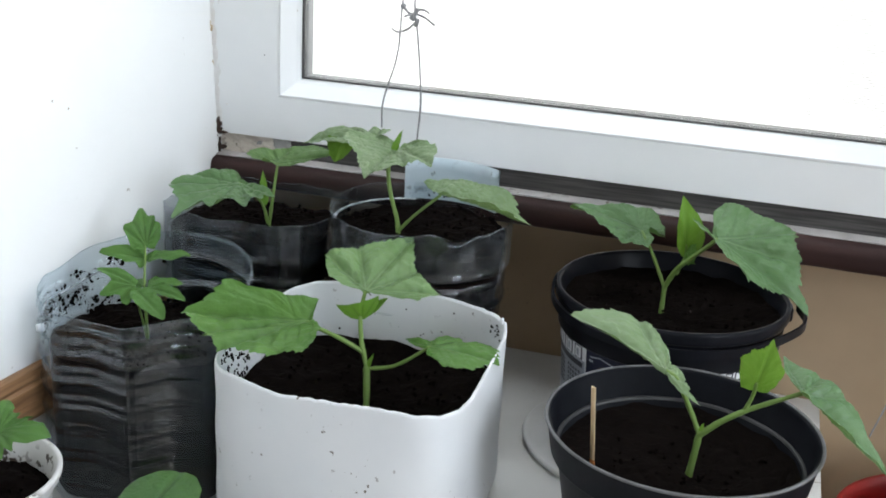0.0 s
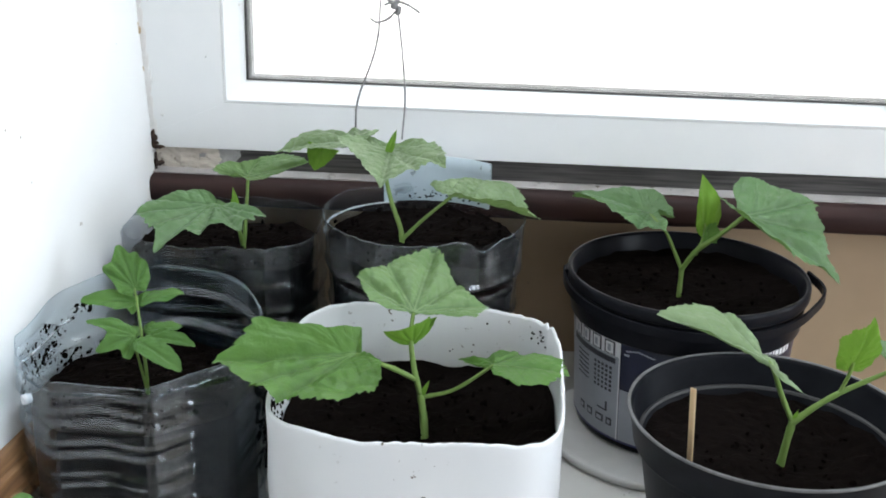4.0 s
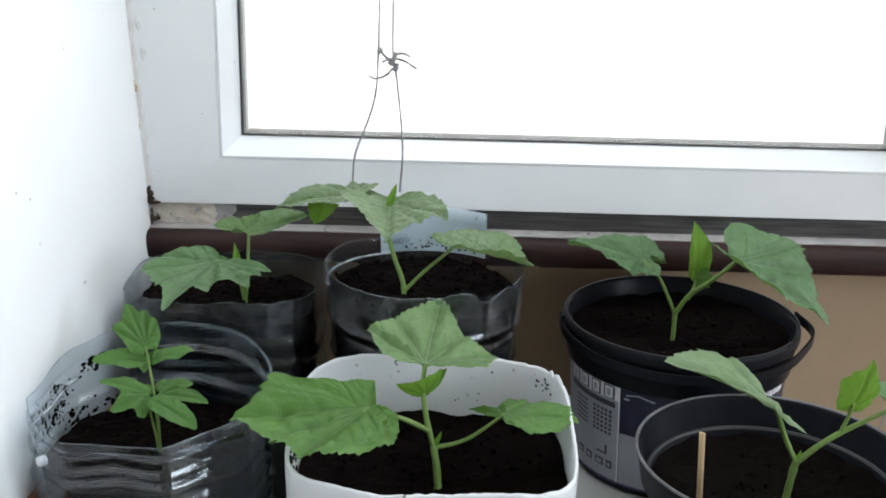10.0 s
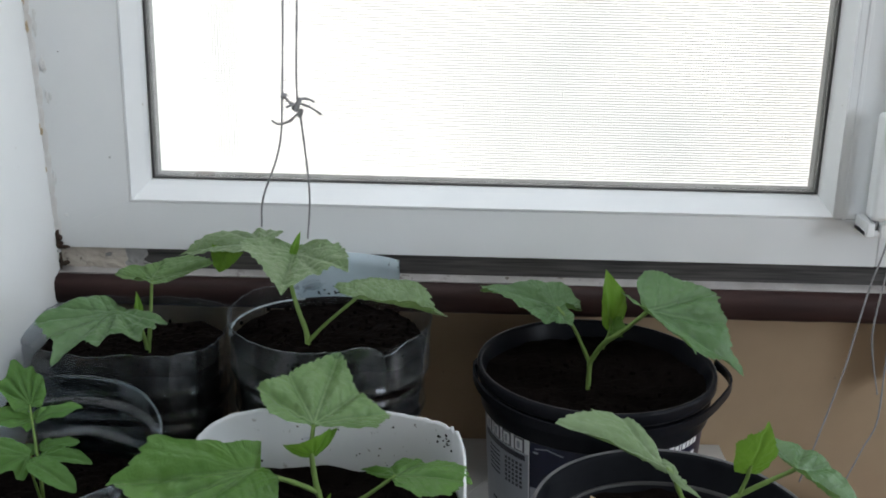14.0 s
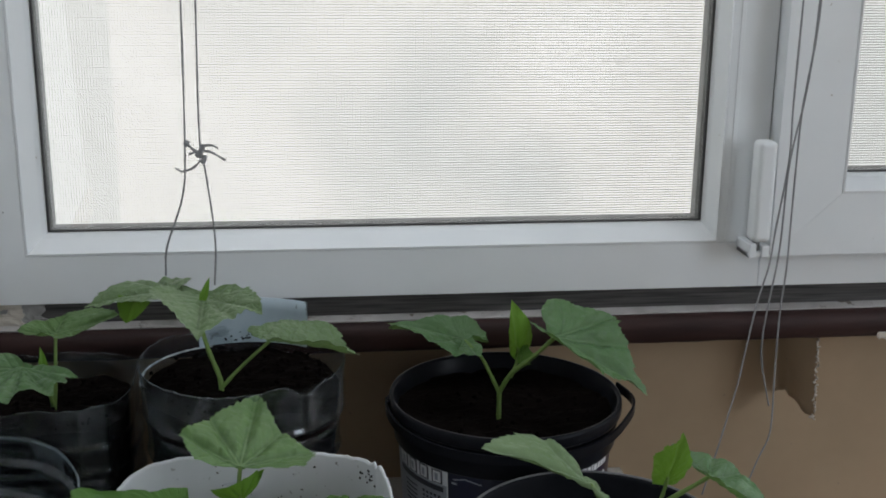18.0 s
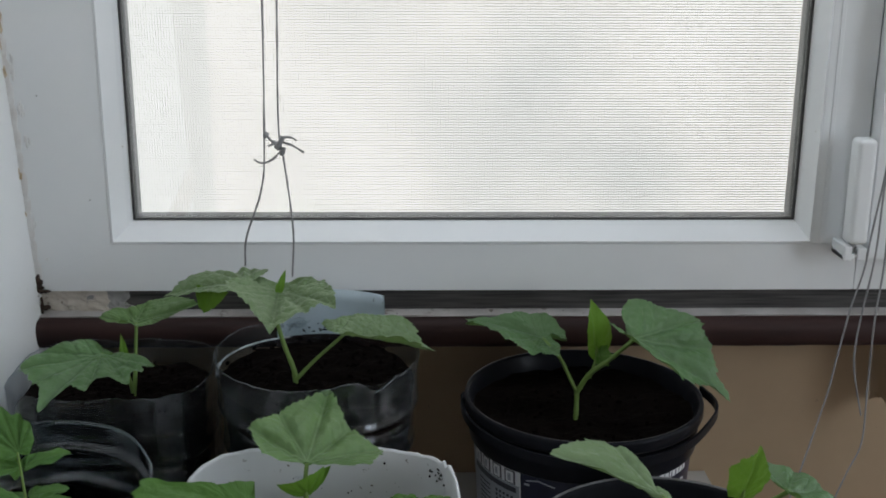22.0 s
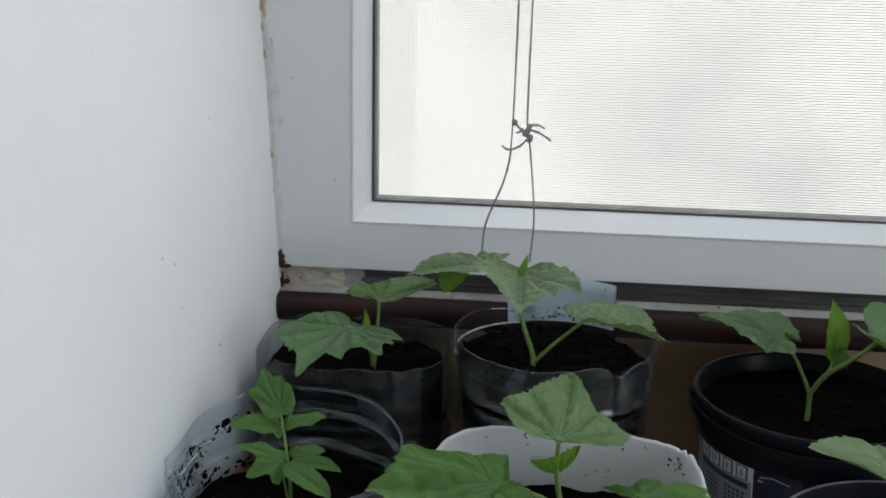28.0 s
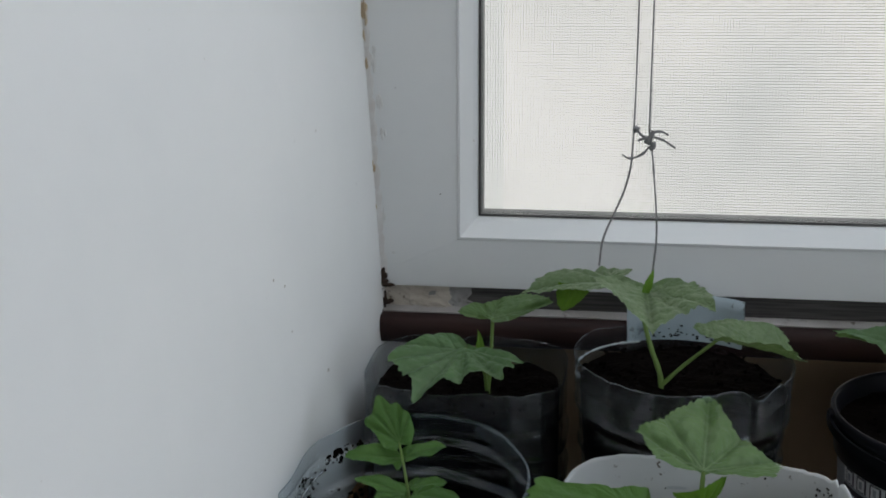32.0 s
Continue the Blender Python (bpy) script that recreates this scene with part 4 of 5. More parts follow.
LEAFLET = [(-178, 0.03, 0), (-120, 0.1, 0), (-75, 0.24, 0.03), (-48, 0.36, 0.06), (-30, 0.52, 0.06), (-14, 0.76, 0.02), (0, 1.0, 0), (12, 0.78, 0.02), (26, 0.56, 0.06), (46, 0.40, 0.06), (58, 0.30, 0.05), (78, 0.33, 0.03), (100, 0.14, 0), (178, 0.03, 0)]
FORKED = [(-178, 0.04, 0), (-100, 0.14, 0), (-45, 0.34, 0.05), (-20, 0.62, 0.04), (0, 1.0, 0), (10, 0.80, 0.02), (22, 0.52, 0.03), (38, 0.62, 0.02), (50, 0.92, -0.08), (60, 0.80, -0.06), (70, 0.48, 0.0), (86, 0.62, -0.04), (100, 0.58, -0.04), (118, 0.22, 0), (178, 0.04, 0)]
for a, t, u, rows, sd in [
    ((0.068, -0.241, 0.226), (0.046, -0.211, 0.250), (0.25, -0.75, 0.6), TERMINAL, 1),
    ((0.069, -0.244, 0.216), (0.030, -0.257, 0.220), (0.05, -0.35, 0.93), LEAFLET, 2),
    ((0.073, -0.245, 0.217), (0.099, -0.217, 0.215), (-0.1, -0.4, 0.9), LEAFLET, 3),
    ((0.077, -0.274, 0.204), (0.041, -0.277, 0.216), (0.15, -0.35, 0.92), FORKED, 4),
    ((0.079, -0.256, 0.200), (0.102, -0.238, 0.196), (-0.1, -0.4, 0.9), LEAFLET, 5),
    ((0.082, -0.264, 0.199), (0.120, -0.266, 0.195), (0.05, -0.3, 0.95), LEAFLET, 6),
    ((0.082, -0.281, 0.203), (0.117, -0.297, 0.189), (0.25, -0.45, 0.85), ROUNDISH, 7),
    ((0.076, -0.26, 0.199), (0.060, -0.246, 0.196), (-0.1, -0.4, 0.9), LEAFLET, 8)]:
    leaf(pot, L0(*a), L0(*t), u, (0.7, 0.7) if sd == 1 else (0.78, 0.78), arch=0.06, fold=0.25, material=LEAF_TOMATO, seed=sd, teeth=0.03, wave=0.07, rings=14, seg=120, lobes=rows, rounded=4.0)

# cucumber in the corner bottle
pc = Vector((0.0965, -0.087, H))
pot = thing("potted_cucumber", pc, "cucumber seedling in a dark soil-filled square bottle in the corner", "plant pot", "seedling pots on the table")
bottle(pot, 0.0818, 0.173, SQ, PET_DARK, 0.033, 2, jag(2, 0.004), label="clear ribbed plastic, dark with soil", groove=0.0034, wide=0.105, step=0.0008, base=-0.035)
milky_band(pot, 0.0807, 0.142, 0.1705, SQ, 2)
part("soil", soil_body(0.0758, -0.031, 0.152, SQ, 2), SOIL, pot)
part("loose_soil", crumbs(0.07, 0.154, 130, 2, SQ), SOIL, pot)["kind"] = "stuff"
B = Vector((0.115, -0.103, 0.205)) - pc
L0 = lambda x, y, z: Vector((x, y, z)) - pc
stalk(pot, [B, Vector((0.117, -0.098, 0.235)) - pc, Vector((0.1175, -0.0875, 0.2685)) - pc], 0.0022, 0.0015)
stalk(pot, [B + Vector((0, 0, 0.006)), Vector((0.112, -0.112, 0.236)) - pc, Vector((0.1005, -0.133, 0.2582)) - pc], 0.002, 0.0014, "petiole")
leaf(pot, L0(0.1003, -0.1341, 0.2589), L0(0.0713, -0.2063, 0.2404), (-0.18, -0.18, 0.97), arch=0.03, fold=0.0, material=LEAF_TEAL, seed=11, teeth=0.06, wave=0.05, rounded=2.0, lobes=[(-178, 0.05, 0), (-126, 0.22, 0.06), (-106, 0.36, 0.09), (-88, 0.4, 0.11), (-70, 0.62, 0.13), (-58, 0.6, 0.15), (-45, 0.78, 0.16), (-30, 0.74, 0.12), (-12, 0.74, 0.05), (-4, 0.88, 0.01), (0, 1.04, -0.03), (5, 0.8, 0.03), (13, 0.68, 0.1), (26, 0.8, 0.03), (36, 0.62, 0.09), (46, 0.68, 0.03), (54, 0.86, -0.04), (62, 0.68, 0), (70, 0.74, 0), (76, 0.6, 0), (83, 0.72, 0), (92, 0.5, 0), (101, 0.25, 0), (178, 0.05, 0)])
leaf(pot, L0(0.1173, -0.087, 0.269), L0(0.166, -0.0685, 0.280), (0.03, -0.55, 0.84), arch=0.0, fold=0.0, material=LEAF_MID, seed=12, teeth=0.07, wave=0.04, lobes=[(-178, 0.3, 0.24), (-110, 0.12, 0.06), (-30, 0.32, 0), (-5, 0.75, 0), (0, 1, 0), (10, 0.92, -0.02), (28, 0.74, -0.08), (51, 0.46, -0.02), (103, 0.24, 0.11), (138, 0.35, 0.19), (168, 0.53, 0.27), (178, 0.4, 0.26)])
leaf(pot, L0(0.109, -0.1, 0.232), L0(0.107, -0.098, 0.262), (0.5, -1, 0), (0.5, 0.5), 0.05, 0.3, OVATE, LEAF_YOUNG, 13, rings=8, seg=60)

# cucumber in the round bottle with a blue flap
pc = Vector((0.268, -0.106, H))
pot = thing("potted_cucumber", pc, "cucumber seedling in a round clear bottle with a blue film flap", "plant pot", "seedling pots on the table")
RND = squircle(2.25, 0.3)
bottle(pot, 0.0828, 0.195, RND, PET_DARK, 0.034, 3, lambda a: jag(3, 0.0035)(a) - 0.008 * math.exp(-(((math.degrees(a) % 360 - 308) / 7) ** 2)) + 0.003 * math.exp(-(((math.degrees(a) % 360 - 292) / 7) ** 2)), label="clear ribbed plastic with ragged rim", groove=0.0034, wide=0.105, step=0.0008, waist=0.0085, seg=180)
milky_band(pot, 0.0817, 0.158, 0.1935, RND, 3)
glint(pot, 0.0806, 0.1795, RND, 112, 196)
part("soil", soil_body(0.0785, 0.004, 0.173, RND, 3, taper=0.8), SOIL, pot)
part("loose_soil", crumbs(0.076, 0.176, 150, 3, RND), SOIL, pot)["kind"] = "stuff"
bm = revolve(bmesh.new(), [(0.0825, 0.180), (0.0835, 0.195), (0.084, 0.210), (0.0838, 0.221), (0.0826, 0.221), (0.0828, 0.210), (0.0823, 0.195), (0.0812, 0.180)], 30, 50, 120, wob=lambda a, i: -0.006 * max(0, (math.degrees(a) - 105) / 20) if 2 <= i <= 5 else 0.0)
part("flap", bm, PET_BLUE, pot, "pale blue plastic film flap", smooth=True)
rnd = random.Random(41)
bm = bmesh.new()
for _ in range(46):
    a, z = radians(rnd.uniform(56, 112)), 0.182 + abs(rnd.gauss(0, 0.004))
    e = rnd.uniform(0.0003, 0.001)
    bmesh.ops.create_icosphere(bm, subdivisions=1, radius=1.0, matrix=Matrix.Translation((0.0813 * math.cos(a), 0.0813 * math.sin(a), z)) @ Matrix.Rotation(a, 4, "Z") @ Matrix.Diagonal((0.0006, e * 1.6, e, 1)))
part("soil_smear", bm, SOIL, pot, "soil specks on the blue film")["kind"] = "stuff"
L0 = lambda x, y, z: Vector((x, y, z)) - pc
stalk(pot, [L0(0.2515, -0.126, 0.2262), L0(0.246, -0.128, 0.2272), L0(0.2415, -0.129, 0.2262)], 0.0012, 0.0016, "stub", STICK, "withered seed-leaf stub")
stalk(pot, [L0(0.252, -0.125, 0.224), L0(0.251, -0.124, 0.24), L0(0.243, -0.121, 0.262), L0(0.237, -0.114, 0.283), L0(0.236, -0.104, 0.298)], 0.0028, 0.0018)
stalk(pot, [L0(0.252, -0.125, 0.232), L0(0.268, -0.127, 0.25), L0(0.2925, -0.1292, 0.2732)], 0.002, 0.0014, "petiole")
leaf(pot, L0(0.2923, -0.1297, 0.2735), L0(0.3641, -0.095, 0.2509), (0.34, -0.07, 0.94), arch=0.02, fold=0.0, material=LEAF_PALE, seed=21, teeth=0.065, wave=0.05, lobes=[(-178, 0.05, 0), (-67, 0.18, 0.08), (-38, 0.31, 0.09), (-21, 0.52, 0.09), (-16, 0.72, 0.12), (-7, 0.84, 0.05), (0, 1.05, -0.14), (5, 0.9, -0.03), (12, 0.88, 0.06), (21, 0.78, 0.10), (45, 0.44, 0.06), (72, 0.28, 0.02), (100, 0.22, 0.02), (128, 0.25, 0.02), (142, 0.25, -0.02), (156, 0.12, 0), (178, 0.05, 0)])
leaf(pot, L0(0.212, -0.095, 0.306), L0(0.1378, -0.0801, 0.2896), (-0.2, -0.12, 0.97), arch=0.05, fold=0.05, material=LEAF_PALE, seed=22, teeth=0.06, wave=0.05, lobes=[(-178, 0.1, 0.02), (-140, 0.26, 0.02), (-95, 0.36, 0.0), (-75, 0.46, 0.0), (-55, 0.46, 0.0), (-35, 0.64, 0.02), (-24, 0.62, 0.05), (-12, 0.86, 0.04), (-5, 0.88, 0.02), (0, 1, -0.05), (6, 0.84, 0), (15, 0.72, -0.02), (24, 0.5, -0.01), (40, 0.36, -0.02), (70, 0.26, 0), (120, 0.15, 0), (178, 0.1, 0)])
leaf(pot, L0(0.183, -0.091, 0.2995), L0(0.1735, -0.084, 0.2755), (0.2, -1, 0.1), arch=0.04, fold=0.1, material=LEAF_YOUNG, seed=24, teeth=0.05, wave=0.05, name="leaf_lobe", label="bright underside of a lobe curled under", rings=14, seg=120, lobes=[(-178, 0.02, 0), (-110, 0.05, 0), (-88, 0.5, 0.02), (-50, 0.58, 0.02), (-20, 0.8, 0), (0, 1.0, 0), (20, 0.72, 0), (50, 0.5, 0), (86, 0.5, 0.02), (110, 0.05, 0), (178, 0.02, 0)])
leaf(pot, L0(0.2388, -0.0941, 0.2997), L0(0.2411, -0.186, 0.2957), (0.04, -0.04, 1.0), arch=0.03, fold=0.0, material=LEAF_PALE, seed=23, teeth=0.07, wave=0.05, lobes=[(-178, 0.05, 0.02), (-120, 0.24, 0.08), (-100, 0.3, 0.1), (-60, 0.52, 0.12), (-37, 0.66, 0.12), (-17, 0.68, 0.06), (-7, 0.87, 0.03), (0, 1, 0), (6, 0.9, 0.02), (17, 0.79, 0.05), (30, 0.74, 0.07), (40, 0.8, 0.09), (55, 0.6, 0.1), (80, 0.4, 0.09), (110, 0.24, 0.08), (178, 0.05, 0.02)])

leaf(pot, L0(0.238, -0.104, 0.3), L0(0.244, -0.1, 0.318), (0, -1, 0.3), (0.55, 0.55), 0.02, 0.2, OVATE, LEAF_YOUNG, 25, rings=8, seg=60)

# cucumber in the white canister
pc = Vector((0.281, -0.2765, H))
pot = thing("potted_cucumber", pc, "cucumber seedling in a white cut-off canister smudged with soil", "plant pot", "seedling pots on the table")
CAN = squircle(4.6, 0.0, 0.93)
bm = bmesh.new()
prof = [(0.0, 0.0), (0.092, 0.0), (0.098, 0.004), (0.1, 0.012)] + [(0.1 + 0.0003 * math.sin(i * 0.6), 0.012 + 0.122 * i / 24) for i in range(1, 25)] + [(0.1, 0.136), (0.0985, 0.1365), (0.0975, 0.134), (0.0975, 0.07)]


def can_rim(a, i):
    if not 20 <= i <= 30:
        return 0.0
    f = max(0.0, min(1.0, (i - 20) / 7.0)) if i <= 30 else 0.0
    back_side = 0.5 + 0.5 * math.sin(a)
    return f * (0.016 * back_side - 0.007 - 0.006 * math.exp(-(((math.degrees(a) % 360 - 325) / 18) ** 2)) + 0.004 * noise.noise(Vector((math.cos(a) * 2.5, math.sin(a) * 2.5, 9))) + 0.0013 * noise.noise(Vector((math.cos(a) * 17, math.sin(a) * 17, 4))) + 0.0045 * math.exp(-(((math.degrees(a) % 360 - 38) / 13) ** 2)) * noise.noise(Vector((math.cos(a) * 40, math.sin(a) * 40, 7))))


revolve(bm, prof, 264, shape=CAN, wob=can_rim)
part("canister", bm, HDPE, pot, "white plastic with soil smudges", smooth=True)
part("soil", soil_body(0.0965, 0.01, 0.097, CAN, 4, 34, 96, mound=-0.011), SOIL, pot)
part("loose_soil", crumbs(0.088, 0.091, 220, 4, CAN), SOIL, pot)["kind"] = "stuff"
rnd = random.Random(23)
bm = bmesh.new()
for lo, hi, z0, z1, count in ((180, 222, 0.096, 0.130, 260), (38, 46, 0.122, 0.136, 16), (60, 130, 0.10, 0.136, 9), (222, 300, 0.1, 0.128, 6)):
    for _ in range(count):
        a, z = radians(rnd.uniform(lo, hi)), rnd.uniform(z0, z1)
        if count > 100 and noise.noise(Vector((a * 9, z * 90, 5))) < 0.0:
            continue
        q = 0.0972 * CAN(a)
        e = rnd.uniform(0.0003, 0.0011)
        m = Matrix.Translation((q * math.cos(a), q * math.sin(a), z)) @ Matrix.Rotation(a, 4, "Z") @ Matrix.Diagonal((0.0009, e, e * rnd.uniform(0.8, 2.6 if count > 100 else 1.6), 1))
        bmesh.ops.create_icosphere(bm, subdivisions=1, radius=1.0, matrix=m)
part("soil_smear", bm, SOIL, pot, "black soil smudges inside the canister")["kind"] = "stuff"
stalk(pot, [L0(0.286, -0.286, 0.134), L0(0.284, -0.281, 0.156), L0(0.281, -0.275, 0.17)], 0.0034, 0.003)
stalk(pot, [L0(0.281, -0.275, 0.17), L0(0.276, -0.274, 0.19), L0(0.273, -0.27, 0.212), L0(0.2738, -0.263, 0.2275)], 0.0028, 0.0018)
stalk(pot, [L0(0.277, -0.275, 0.182), L0(0.262, -0.284, 0.194), L0(0.247, -0.29, 0.202), L0(0.2368, -0.291, 0.2065)], 0.0024, 0.0018, "petiole")
stalk(pot, [L0(0.282, -0.275, 0.168), L0(0.305, -0.274, 0.175), L0(0.3318, -0.273, 0.1952)], 0.002, 0.0014, "petiole")
leaf(pot, L0(0.2365, -0.291, 0.207), L0(0.144, -0.3196, 0.207), (0.03, -0.09, 1.0), arch=0.02, fold=0.0, material=LEAF, seed=31, teeth=0.075, wave=0.05, lobes=[(-178, 0.05, 0), (-112, 0.22, 0.09), (-44, 0.24, 0.115), (-30, 0.42, 0.15), (-22, 0.72, 0.21), (-12, 0.79, 0.14), (-7, 0.86, 0.08), (0, 1, 0), (11, 0.88, 0), (19, 0.82, 0), (30, 0.8, -0.01), (41, 0.81, -0.01), (50, 0.74, 0), (61, 0.72, 0.02), (70, 0.67, 0.03), (79, 0.63, 0.04), (93, 0.59, 0.08), (103, 0.47, 0.1), (125, 0.25, 0.06), (178, 0.05, 0)])
leaf(pot, L0(0.2739, -0.2616, 0.228), L0(0.2841, -0.179, 0.2504), (0.15, -0.28, 0.95), arch=0.02, fold=0.0, material=LEAF_MID, seed=32, teeth=0.06, wave=0.05, lobes=[(-178, 0.04, 0), (-112, 0.18, 0.06), (-98, 0.34, 0.12), (-92, 0.51, 0.13), (-70, 0.62, 0.03), (-56, 0.69, -0.07), (-40, 0.57, -0.05), (-23, 0.59, -0.03), (-9, 0.77, -0.01), (0, 1, 0), (8, 0.84, 0), (29, 0.65, 0.02), (51, 0.56, 0.04), (67, 0.6, 0.05), (82, 0.46, 0.05), (96, 0.37, 0.04), (105, 0.22, 0.04), (178, 0.04, 0)])
leaf(pot, L0(0.3313, -0.274, 0.1955), L0(0.386, -0.268, 0.190), (0.11, -0.05, 0.99), arch=0.05, fold=0.12, material=LEAF, seed=33, teeth=0.07, wave=0.05, lobes=[(-178, 0.04, 0), (-90, 0.2, -0.02), (-66, 0.3, -0.04), (-53, 0.5, -0.04), (-25, 0.76, -0.05), (0, 1, 0), (16, 0.97, 0), (26, 0.92, 0), (42, 0.66, -0.01), (74, 0.57, -0.01), (105, 0.3, -0.02), (140, 0.55, -0.03), (160, 0.3, -0.02), (178, 0.05, 0)])
leaf(pot, L0(0.2745, -0.271, 0.208), L0(0.270, -0.277, 0.2265), (0.1, -0.9, 0.3), (1.25, 1.25), 0.05, 0.2, FAN, LEAF_YOUNG, 34, 0.03, rings=9, seg=80)
leaf(pot, L0(0.277, -0.268, 0.212), L0(0.29, -0.255, 0.222), (0, -0.5, 0.8), (0.7, 0.7), 0.05, 0.2, OVATE, LEAF_YOUNG, 35, rings=8, seg=60)
leaf(pot, L0(0.282, -0.276, 0.17), L0(0.287, -0.276, 0.182), (0, -1, 0.2), (0.5, 0.5), 0.02, 0.2, OVATE, LEAF_YOUNG, 36, rings=6, seg=40)

# cucumber in the black paint bucket
pc = Vector((0.4935, -0.076, H + 0.0032))
pot = thing("potted_cucumber", pc, "cucumber seedling in a black plastic bucket with a printed label", "plant pot", "seedling pots on the table")
bk = part("bucket", revolve(bmesh.new(), [(0.0, 0.0032), (0.0846, 0.0032), (0.0866, 0.0052), (0.0874, 0.0092), (0.0936, 0.1030), (0.0968, 0.1034), (0.0976, 0.1046), (0.0988, 0.1200), (0.0992, 0.1245), (0.0978, 0.126), (0.0978, 0.1285), (0.1012, 0.130), (0.1023, 0.132), (0.1023, 0.139), (0.1014, 0.1415), (0.0992, 0.1415), (0.098, 0.139), (0.0946, 0.126), (0.0928, 0.117), (0.0900, 0.08)], 128), BLACK, pot, smooth=True)
part("soil", soil_body(0.0946, 0.085, 0.1265, None, 5, mound=-0.006, taper=0.91), SOIL, pot)
part("loose_soil", crumbs(0.075, 0.1225, 110, 5), SOIL, pot)["kind"] = "stuff"


def wrap(z0, z1, a0, a1, proud, material, name, label=""):
    rr = lambda z: 0.0851 + (z + 0.0305) / 0.148 * 0.0095
    bm = revolve(bmesh.new(), [(rr(z0), z0), (rr(z0) + proud, z0 + 0.0002), (rr(z1) + proud, z1 - 0.0002), (rr(z1), z1)], max(3, int(abs(a1 - a0) / 3)), a0, a1)
    return part(name, bm, material, bk, label, smooth=False)


wrap(0.0095, 0.0115, 150, 400, 0.0006, VIOLET, "label_band", "violet-blue printed band")
wrap(0.0115, 0.060, 231, 400, 0.0006, SILVER, "label_band", "silver-grey printed band")
wrap(0.060, 0.1028, 231, 400, 0.0008, NAVY, "label_band", "dark navy printed band")
wrap(0.0115, 0.1028, 150, 230, 0.0006, SILVER, "label_band", "silver-grey printed panel")
wrap(0.0115, 0.1028, 230, 230.8, 0.0010, PRINT, "print_bar")
wrap(0.0885, 0.1025, 190, 230, 0.0009, PRINT, "label_panel", "white printed panel of small pictograms")
wrap(0.0815, 0.0865, 190, 228, 0.0010, INK, "label_panel", "dark printed bar")
for i in range(4):
    wrap(0.0890, 0.1015, 193 + 9.2 * i, 200 + 9.2 * i, 0.0012, INK, "print_bar")
    wrap(0.0900, 0.1005, 194 + 9.2 * i, 199 + 9.2 * i, 0.0015, PRINT, "print_bar")
    wrap(0.0920, 0.0985, 195.4 + 9.2 * i, 197.4 + 9.2 * i, 0.0018, SILVER, "print_bar")
for j in range(6):
    for i in range(5):
        wrap(0.054 + 0.0042 * j, 0.0566 + 0.0042 * j, 213 + 2.8 * i, 214.7 + 2.8 * i, 0.0010, INK, "print_bar")
for j in range(6):
    wrap(0.0545 + 0.0042 * j, 0.0558 + 0.0042 * j, 196, 208, 0.0010, INK, "print_bar")
for a, w2 in ((199, 5), (207, 5), (215, 6), (223, 4)):
    wrap(0.022, 0.029, a, a + w2, 0.0010, INK, "print_bar")
    wrap(0.0235, 0.0275, a + 1, a + w2 - 1, 0.0013, SILVER, "print_bar")
wrap(0.034, 0.043, 222, 223.5, 0.0010, INK, "print_bar")
wrap(0.034, 0.0355, 216, 222, 0.0010, INK, "print_bar")
for a, w2, h2 in ((303.5, 3.4, 0.0085), (307.6, 2.8, 0.0055), (311.2, 1.2, 0.008), (313.2, 2.8, 0.0055), (316.8, 2.6, 0.0055), (320.2, 2.8, 0.008), (323.8, 2.6, 0.0055)):
    wrap(0.0955, 0.0955 + h2, a, a + w2, 0.0013, PRINT, "print_bar")
for a, w2 in ((313, 1.2), (317, 3.2), (322, 4.5)):
    wrap(0.076, 0.088, a, a + w2, 0.0013, PRINT, "print_bar")
for i in range(8):
    wrap(0.0965 + 0.0007 * min(i, 3) - 0.0007 * max(0, i - 3), 0.0978 + 0.0007 * min(i, 3) - 0.0007 * max(0, i - 3), 234 + 1.9 * i, 236 + 1.9 * i, 0.0012, SILVER, "print_bar")
wrap(0.0925, 0.0945, 233, 236, 0.0012, SILVER, "print_bar")
# bail handle hanging round the front
bm = bmesh.new()
prev = None
for i in range(73):
    a = radians(176 + (372 - 176) * i / 72)
    f = (i / 72)
    r = 0.1035 + 0.0105 * math.exp(-(((f - 0.93) / 0.09) ** 2)) + 0.001 * math.sin(f * math.pi)
    z = 0.1335 - 0.0085 * math.sin(f * math.pi) ** 0.6
    c, s = math.cos(a), math.sin(a)
    cur = [bm.verts.new(((r + dr) * c, (r + dr) * s, z + dz)) for dr, dz in ((0, -0.0038), (0.0022, -0.0038), (0.0022, 0.0038), (0, 0.0038))]
    if prev:
        for k in range(4):
            bm.faces.new((prev[k], prev[(k + 1) % 4], cur[(k + 1) % 4], cur[k]))
    else:
        bm.faces.new(cur)
    prev = cur
bm.faces.new(prev[::-1])
part("handle", bm, BLACK, bk, "black plastic bail handle")
for a in (178, 6):
    m = pose(0, 0, 0, 0, 0, a)
    bm = boxes(((0.0975, -0.008, 0.1255), (0.1045, 0.008, 0.1385)), bevel=0.002)
    part("lug", bm, BLACK, bk).matrix_local = m
stalk(pot, [L0(0.4868, -0.085, 0.172), L0(0.487, -0.0835, 0.19), L0(0.487, -0.083, 0.204)], 0.0028, 0.0026)
stalk(pot, [L0(0.487, -0.083, 0.202), L0(0.479, -0.083, 0.219), L0(0.4705, -0.080, 0.235), L0(0.4595, -0.0585, 0.2425)], 0.0021, 0.0015, "petiole")
stalk(pot, [L0(0.487, -0.083, 0.202), L0(0.496, -0.092, 0.223), L0(0.51, -0.109, 0.243), L0(0.5275, -0.1142, 0.2625)], 0.0027, 0.002, "petiole")
